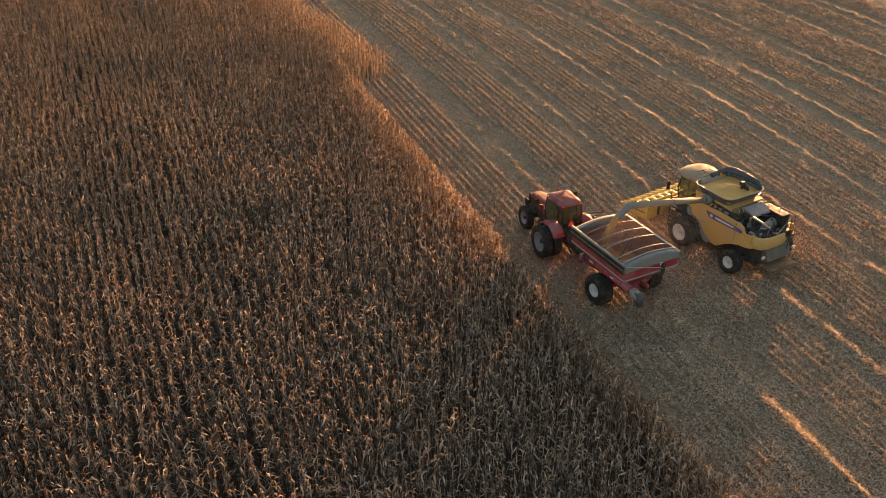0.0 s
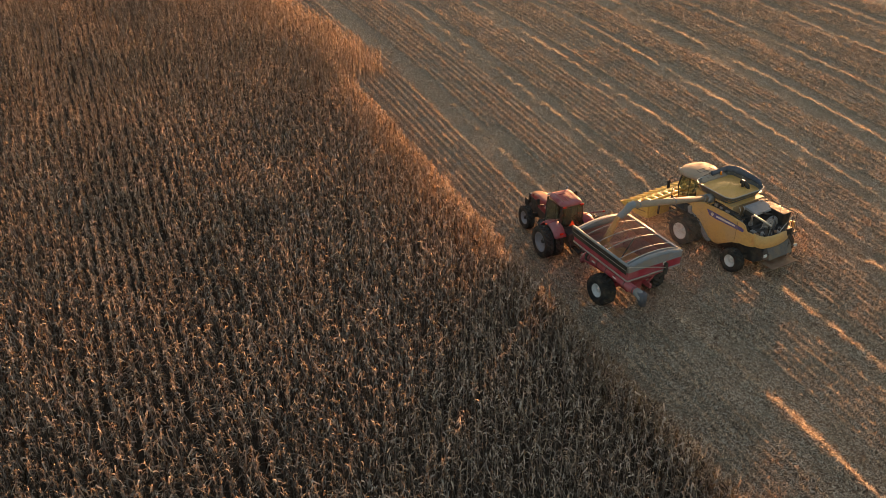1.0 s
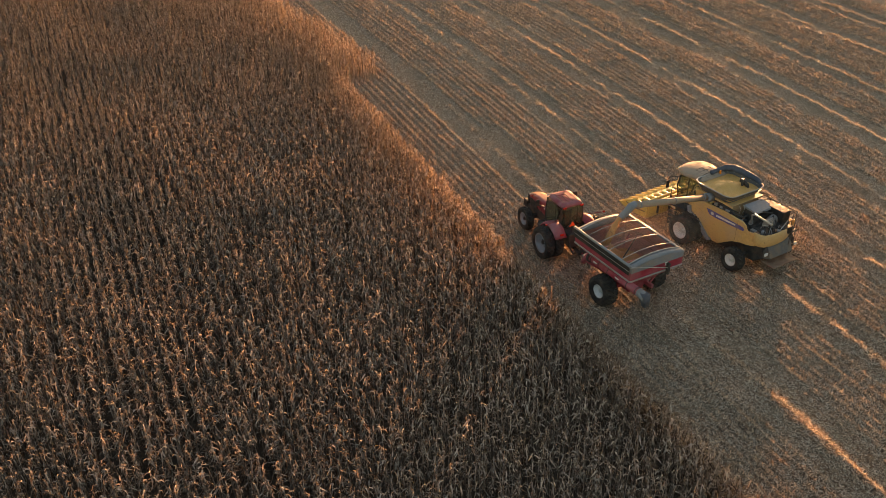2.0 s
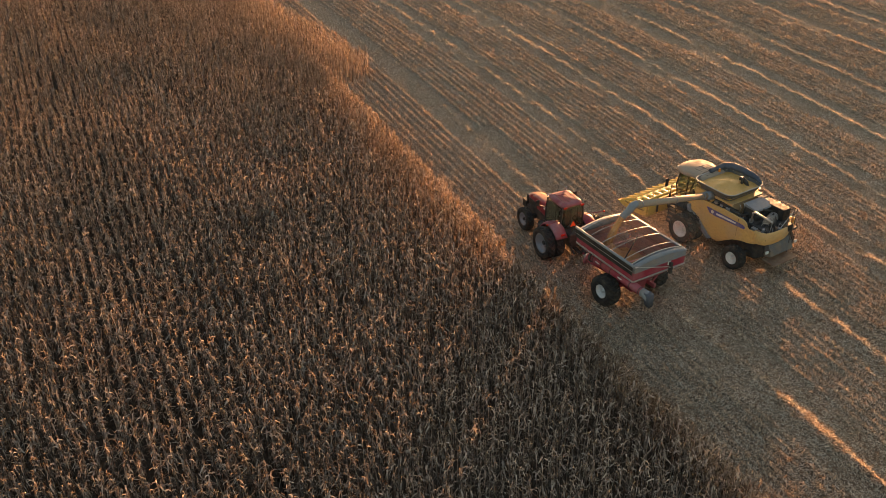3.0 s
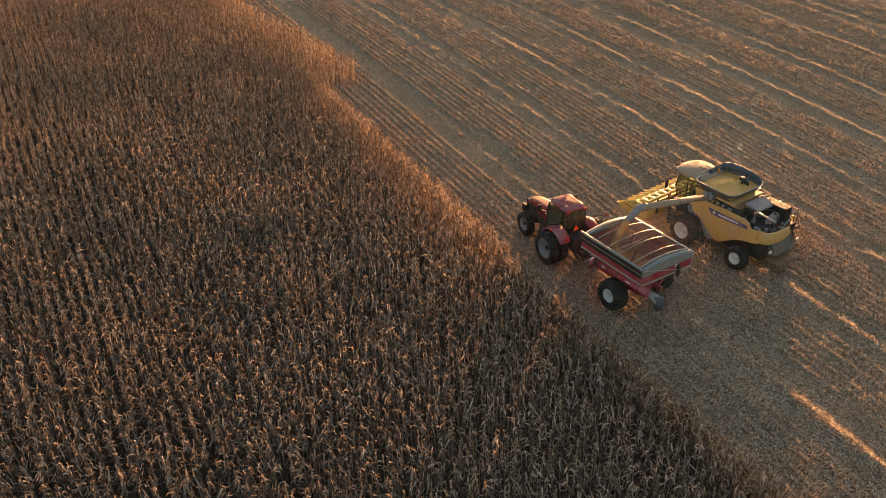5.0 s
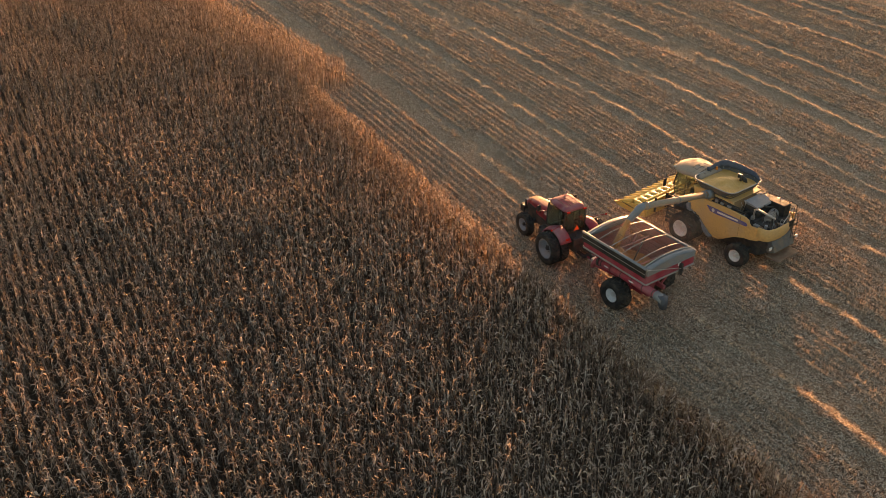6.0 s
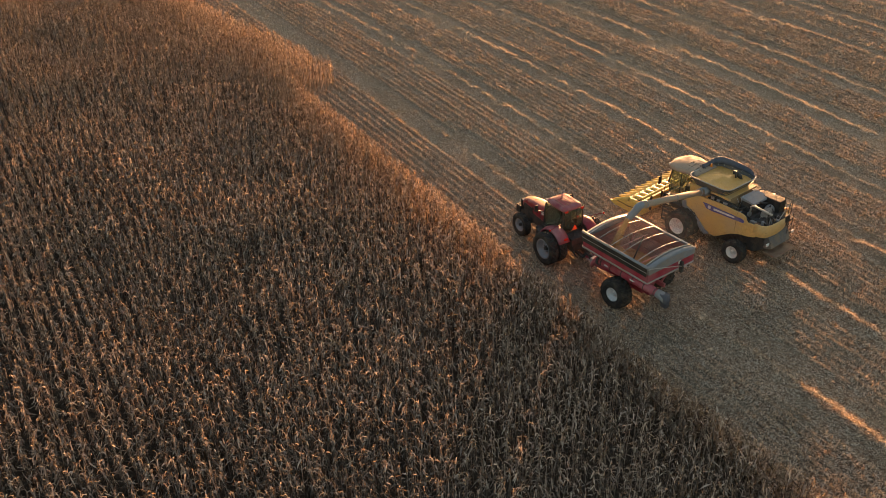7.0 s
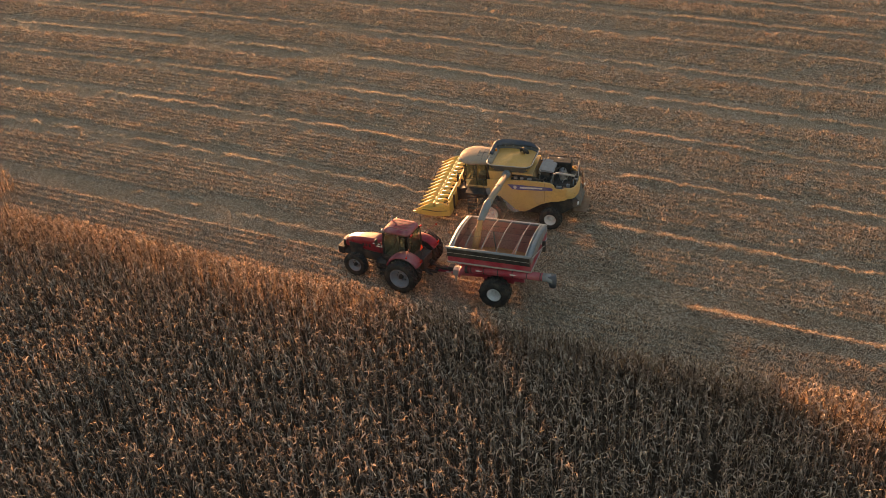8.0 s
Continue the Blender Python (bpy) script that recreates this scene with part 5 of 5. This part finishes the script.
def build_cab(k):
    floor = part("cab_base", box((-0.92, 2.72, 1.5), (0.92, 4.1, 1.85), 0.06), MAT_YELLOW, k)
    frame_bm = bmesh.new()
    for s in (-1, 1):
        add_pipe(frame_bm, [(s * 0.86, 4.2, 1.8), (s * 0.9, 4.3, 2.4), (s * 0.84, 4.12, 3.25)], 0.045, 6)
        add_pipe(frame_bm, [(s * 0.9, 2.8, 1.8), (s * 0.9, 2.8, 3.25)], 0.06, 6)
        add_pipe(frame_bm, [(s * 0.9, 3.5, 1.8), (s * 0.88, 3.5, 3.25)], 0.035, 6)
    add_box(frame_bm, (-0.9, 2.7, 1.8), (0.9, 2.78, 3.2), 0.02)
    cab = part("cab", frame_bm, MAT_BLACK, k, "black cab pillars with tinted glass")
    for lo, hi, name in (((-0.93, 2.85, 1.86), (-0.91, 4.15, 3.2), "side_window"), ((0.91, 2.85, 1.86), (0.93, 4.15, 3.2), "side_window")):
        part(name, box(lo, hi, 0.004), MAT_GLASS, cab, "tinted glass pane")
    part("windscreen", loft([[(-0.84, 4.22, 1.86), (0.84, 4.22, 1.86), (0.84, 4.24, 1.86), (-0.84, 4.24, 1.86)], [(-0.86, 4.3, 2.4), (0.86, 4.3, 2.4), (0.86, 4.32, 2.4), (-0.86, 4.32, 2.4)],
                             [(-0.8, 4.14, 3.2), (0.8, 4.14, 3.2), (0.8, 4.16, 3.2), (-0.8, 4.16, 3.2)]]), MAT_GLASS, cab, "tinted glass pane")
    seat = bmesh.new()
    add_box(seat, (-0.28, 3.1, 1.85), (0.28, 3.6, 2.2), 0.06)
    add_box(seat, (-0.26, 3.0, 2.15), (0.26, 3.14, 2.8), 0.05)
    part("operator_seat", seat, MAT_DARK, cab)
    part("steering_column", rod((0, 4.0, 1.85), (0, 3.8, 2.45), 0.04), MAT_BLACK, cab)
    def roof_ring(grow, z):
        # wide rounded front, narrower square back
        pts = [(-0.86, 2.55), (0.86, 2.55), (0.93, 2.7), (0.95, 3.3)]
        pts += [(1.08 * math.cos(q / 12 * math.pi), 3.72 + 0.95 * math.sin(q / 12 * math.pi) ** 0.8) for q in range(13)]
        pts += [(-0.95, 3.3), (-0.93, 2.7)]
        return [(x * grow, 3.5 + (y - 3.5) * grow, z) for x, y in pts]
    roof = part("cab_roof", loft([roof_ring(g, z) for g, z in ((0.9, 3.2), (1.0, 3.25), (1.01, 3.32), (0.97, 3.41), (0.86, 3.48), (0.6, 3.53), (0.3, 3.55))]), MAT_ROOF, k, "dusty tan domed cab roof", True)
    for y in (2.86, 3.2, 3.5):
        part("roof_seam", pipe([(-0.82, y, 3.47), (-0.5, y + 0.03, 3.53), (0, y + 0.05, 3.56), (0.5, y + 0.03, 3.53), (0.82, y, 3.47)], 0.012, 6), MAT_DARK, roof)
    for x in (-0.45, 0, 0.45):
        part("roof_seam", pipe([(x, 2.62, 3.47), (x, 3.0, 3.54 - abs(x) * 0.03), (x, 3.5, 3.56 - abs(x) * 0.04)], 0.011, 6), MAT_DARK, roof)
    part("roof_seam", pipe([(0.82 * math.cos(q / 10 * math.pi), 3.55 + 0.72 * math.sin(q / 10 * math.pi), 3.485) for q in range(11)], 0.011, 6), MAT_DARK, roof)
    for s in (-1, 1):
        part("roof_lamp", box((s * 0.45, 4.5, 3.26), (s * 0.75, 4.58, 3.36), 0.02), MAT_CLEAR, roof)
        arm = part("mirror_arm", pipe([(s * 0.9, 4.2, 3.0), (s * 1.4, 4.45, 3.0), (s * 1.5, 4.45, 2.8)], 0.02, 6), MAT_BLACK, k)
        part("mirror", box((s * 1.4, 4.42, 2.35), (s * 1.62, 4.48, 2.82), 0.03), MAT_BLACK, arm)
    part("beacon", rod((0.5, 2.65, 3.45), (0.5, 2.65, 3.62), 0.07, 0.05, 10), MAT_AMBER, roof)


def build_engine_deck(k):
    """Open engine bay behind the tank: cover, cooler, pipes, drums and hand rails."""
    before = set(k.children)
    part("engine_cover", prism([(-0.12, 3.06), (-1.15, 2.95), (-1.2, 2.86), (-0.12, 2.9)], -0.6, 0.85, 0.02), MAT_TARP, k, "grey sheet-metal engine cover")
    part("cover_side", box((-0.53, -0.9, 2.5), (-0.48, -0.15, 2.88), 0.01), MAT_DARK, k)
    part("engine_block", box((-0.6, -1.25, 2.08), (0.55, -0.2, 2.62), 0.06), MAT_DARK, k)
    part("cooler_box", box((0.6, -2.2, 2.08), (1.2, -0.35, 2.98), 0.05), MAT_BLACK, k, "dark radiator box")
    screen = part("cooler_screen", rod((0.66, -1.25, 2.55), (1.36, -1.25, 2.55), 0.42, None, 24), MAT_GREY, k, "round rotary dust screen")
    part("screen_arm", box((1.36, -1.28, 2.5), (1.4, -0.82, 2.6), 0.01), MAT_BLACK, screen)
    drum = rod((-0.35, -1.95, 2.42), (0.5, -1.6, 2.42), 0.3, None, 20)
    for q in range(5):
        p = Vector((-0.35, -1.95, 2.42)).lerp(Vector((0.5, -1.6, 2.42)), 0.1 + 0.2 * q)
        add_rod(drum, p, p + Vector((0.04, 0.016, 0)), 0.325, None, 20)
    part("air_cleaner_drum", drum, MAT_GREY, k, "ribbed grey air cleaner drum")
    part("exhaust_pipe", pipe([(-0.9, -1.2, 2.5), (-1.02, -1.3, 3.0), (-1.02, -1.5, 3.1), (-0.95, -2.2, 3.02), (-0.9, -2.8, 2.95)], 0.06, 10), MAT_LIGHT, k, "pale exhaust pipe", True)
    for pts, r in (([(-1.1, -0.3, 2.2), (-0.9, -0.5, 2.55), (-0.6, -0.6, 2.6)], 0.05), ([(-1.0, -0.9, 2.15), (-0.85, -1.1, 2.5), (-0.5, -1.0, 2.62)], 0.045), ([(-0.9, -1.4, 2.12), (-0.75, -1.6, 2.4), (-0.4, -1.55, 2.5)], 0.05),
                   ([(-1.2, -0.1, 2.5), (-0.95, -0.55, 2.42), (-1.05, -1.2, 2.3)], 0.03), ([(-0.2, -0.95, 2.9), (0.1, -1.35, 2.85), (0.55, -1.4, 2.7)], 0.06), ([(-0.3, -2.5, 2.12), (-0.2, -2.4, 2.5), (0.2, -2.1, 2.55)], 0.04)):
        part("coolant_hose", pipe(pts, r, 8), MAT_DARK, k, "", True)
    for lo, hi, mat in (((-1.25, -1.15, 2.1), (-0.95, -0.75, 2.36), MAT_DARK), ((-1.2, -1.9, 2.1), (-0.8, -1.5, 2.3), MAT_GREY), ((-1.15, -2.6, 2.1), (-0.55, -2.1, 2.25), MAT_DARK), ((0.0, -2.95, 2.1), (0.75, -2.4, 2.45), MAT_BLACK), ((-0.45, -2.95, 2.1), (-0.1, -2.65, 2.3), MAT_GREY), ((-1.2, -0.65, 2.1), (-0.9, -0.2, 2.45), MAT_GREY)):
        part("housing", box(lo, hi, 0.03), mat, k)
    for a, r, w in (((-1.28, -0.55, 2.3), 0.24, 0.05), ((-1.28, -1.35, 2.22), 0.17, 0.05), ((-1.28, 0.1, 2.45), 0.14, 0.05)):
        part("pulley", rod(a, (a[0] + w, a[1], a[2]), r, None, 18), MAT_DARK, k)
    r = random.Random(21)
    for i in range(26):
        x, y, z = r.uniform(-1.2, 0.55), r.uniform(-2.9, -0.25), r.uniform(2.14, 2.3)
        if i % 3 == 0:
            w, d, h = r.uniform(0.06, 0.16), r.uniform(0.06, 0.2), r.uniform(0.12, 0.36)
            part("bracket", box((x - w, y - d, z - 0.05), (x + w, y + d, z + h), 0.015, pose(0, 0, 0, 0, 0, r.uniform(-6, 6))), r.choice((MAT_DARK, MAT_GREY, MAT_BLACK, MAT_RUST)), k)
        else:
            dx, dy = r.uniform(-0.45, 0.45), r.uniform(-0.5, 0.5)
            pts = [(x, y, z), (x + dx * 0.2, y + dy * 0.3, z + r.uniform(0.2, 0.5)), (x + dx * 0.8, y + dy * 0.7, z + r.uniform(0.2, 0.55)), (x + dx, y + dy, z + 0.05)]
            part("hose", pipe([(min(1.2, max(-1.25, q[0])), q[1], q[2]) for q in pts], r.uniform(0.015, 0.04), 8), r.choice((MAT_DARK, MAT_BLACK, MAT_GREY, MAT_LIGHT)), k, "", True)
    for x in (-1.0, -0.7, -0.45):
        part("grab_bar", pipe([(x, -0.16, 2.45), (x, -0.3, 2.95), (x, -0.16, 3.1)], 0.018, 6), MAT_LIGHT, k)
    # rails at the rear and far side
    for x0, y0, x1, y1 in ((1.16, -0.5, 1.16, -2.7), (1.16, -2.7, 0.3, -2.9)):
        for z in (2.75, 3.1):
            part("hand_rail", pipe([(x0, y0, z), (x1, y1, z)], 0.018, 6), MAT_DARK, k)
    for x, y in ((1.16, -0.5), (1.16, -1.4), (1.16, -2.1), (1.16, -2.7), (0.75, -2.8), (0.3, -2.9)):
        part("rail_post", rod((x, y, 2.1), (x, y, 3.1), 0.02, None, 6), MAT_DARK, k)
    part("rear_steps", ladder((0.7, -3.1), 0.9, 2.6), MAT_DARK, k)
    part("folded_rail", pipe([(-0.2, -2.9, 2.5), (0.4, -2.85, 2.95), (0.85, -2.7, 3.0)], 0.025, 6), MAT_LIGHT, k)
    # the bay is shorter than first laid out
    squeeze = Matrix.Translation((0, -0.12, 0)) @ Matrix.Diagonal((0.95, 0.78, 1, 1)) @ Matrix.Translation((0, 0.12, 0))
    for ob in k.children_recursive:
        if ob not in before and ob.parent not in before:
            ob.data.transform(squeeze)


build_combine()
heap("tank_grain", COMBINE @ pose(0, 1.5, 0), (1.22, 1.16), 3.3, [(-0.15, 0.05, 0.2, 0.5), (0.45, -0.45, 0.12, 0.4), (0.0, 0.1, 0.08, 0.9)], "yellow corn kernels filling the harvester's grain tank", 0.1)


def falling_grain():
    """The stream of kernels between the spout and the cart."""
    top, low = Vector((2.03, -3.77, 3.92)), Vector((1.38, -3.62, 2.35))
    rings = []
    for i in range(22):
        f = i / 21
        p = top.lerp(low, f) + Vector((-0.15 * f * (1 - f), 0, 0))
        r = 0.12 + 0.09 * f
        rings.append([tuple(p + Vector((math.cos(q / 16 * 6.283), math.sin(q / 16 * 6.283), 0)) * r * (1 + 0.3 * noise.noise(Vector((math.cos(q / 16 * 6.283) * 1.6, math.sin(q / 16 * 6.283) * 1.6, f * 5))))) for q in range(16)])
    bm = loft(rings)
    r = random.Random(5)
    for i in range(700):
        f = r.random()
        p = top.lerp(low, f) + Vector((-0.15 * f * (1 - f), 0, 0))
        a, d = r.uniform(0, 6.283), (0.12 + 0.09 * f) * r.uniform(0.95, 1.5)
        p = p + Vector((math.cos(a) * d, math.sin(a) * d, 0))
        vs = [bm.verts.new(p + Vector(o)) for o in ((0.011, 0, 0), (-0.006, 0.01, 0), (-0.006, -0.01, 0), (0, 0, 0.016))]
        for tri in ((0, 1, 3), (1, 2, 3), (2, 0, 3), (0, 2, 1)):
            bm.faces.new([vs[j] for j in tri])
    me = bpy.data.meshes.new("falling_grain")
    bmesh.ops.recalc_face_normals(bm, faces=bm.faces)
    bm.to_mesh(me)
    bm.free()
    me.materials.append(MAT_DUSTY_GRAIN)
    tagged(new("falling_grain", me), "stream of yellow corn pouring from the spout into the cart", "grain", kind="stuff")


falling_grain()


def flying_dust():
    """Chaff and dust hanging over the cart and before the harvester's front wheel: many specks, each nearly clear."""
    m, nt, b = material("airborne_chaff", 1.0)
    b.inputs["Base Color"].default_value = (0.7, 0.5, 0.36, 1)
    b.inputs["Specular IOR Level"].default_value = 0.0
    clear = nt.nodes.new("ShaderNodeBsdfTransparent")
    both = nt.nodes.new("ShaderNodeMixShader")
    both.inputs[0].default_value = 0.32
    nt.links.new(clear.outputs[0], both.inputs[1])
    nt.links.new(b.outputs[0], both.inputs[2])
    nt.links.new(both.outputs[0], nt.nodes["Material Output"].inputs["Surface"])
    r = np.random.default_rng(77)
    clouds = (((2.2, -4.3, 2.75), (0.85, 1.1, 0.35), 30000), ((2.5, -3.7, 3.2), (0.7, 0.6, 0.4), 26000), ((5.2, -3.5, 2.4), (1.2, 1.0, 0.5), 26000), ((7.3, -2.6, 1.2), (0.9, 1.4, 0.4), 12000))
    p = np.concatenate([np.array(c) + r.normal(0, 1, (n, 3)) * np.array(w) for c, w, n in clouds])
    p = p[(p[:, 2] > 0.3) & (p[:, 2] < 4.4)]
    tilt = r.normal(0, 1, (len(p), 3, 3))
    tri = p[:, None, :] + 0.008 * tilt
    me = mesh_from_arrays("flying_dust", tri.reshape(-1, 3), np.arange(3 * len(p)).reshape(-1, 3), m)
    tagged(new("flying_dust", me), "brown dust and chaff drifting over the grain cart", "dust", kind="stuff")


flying_dust()
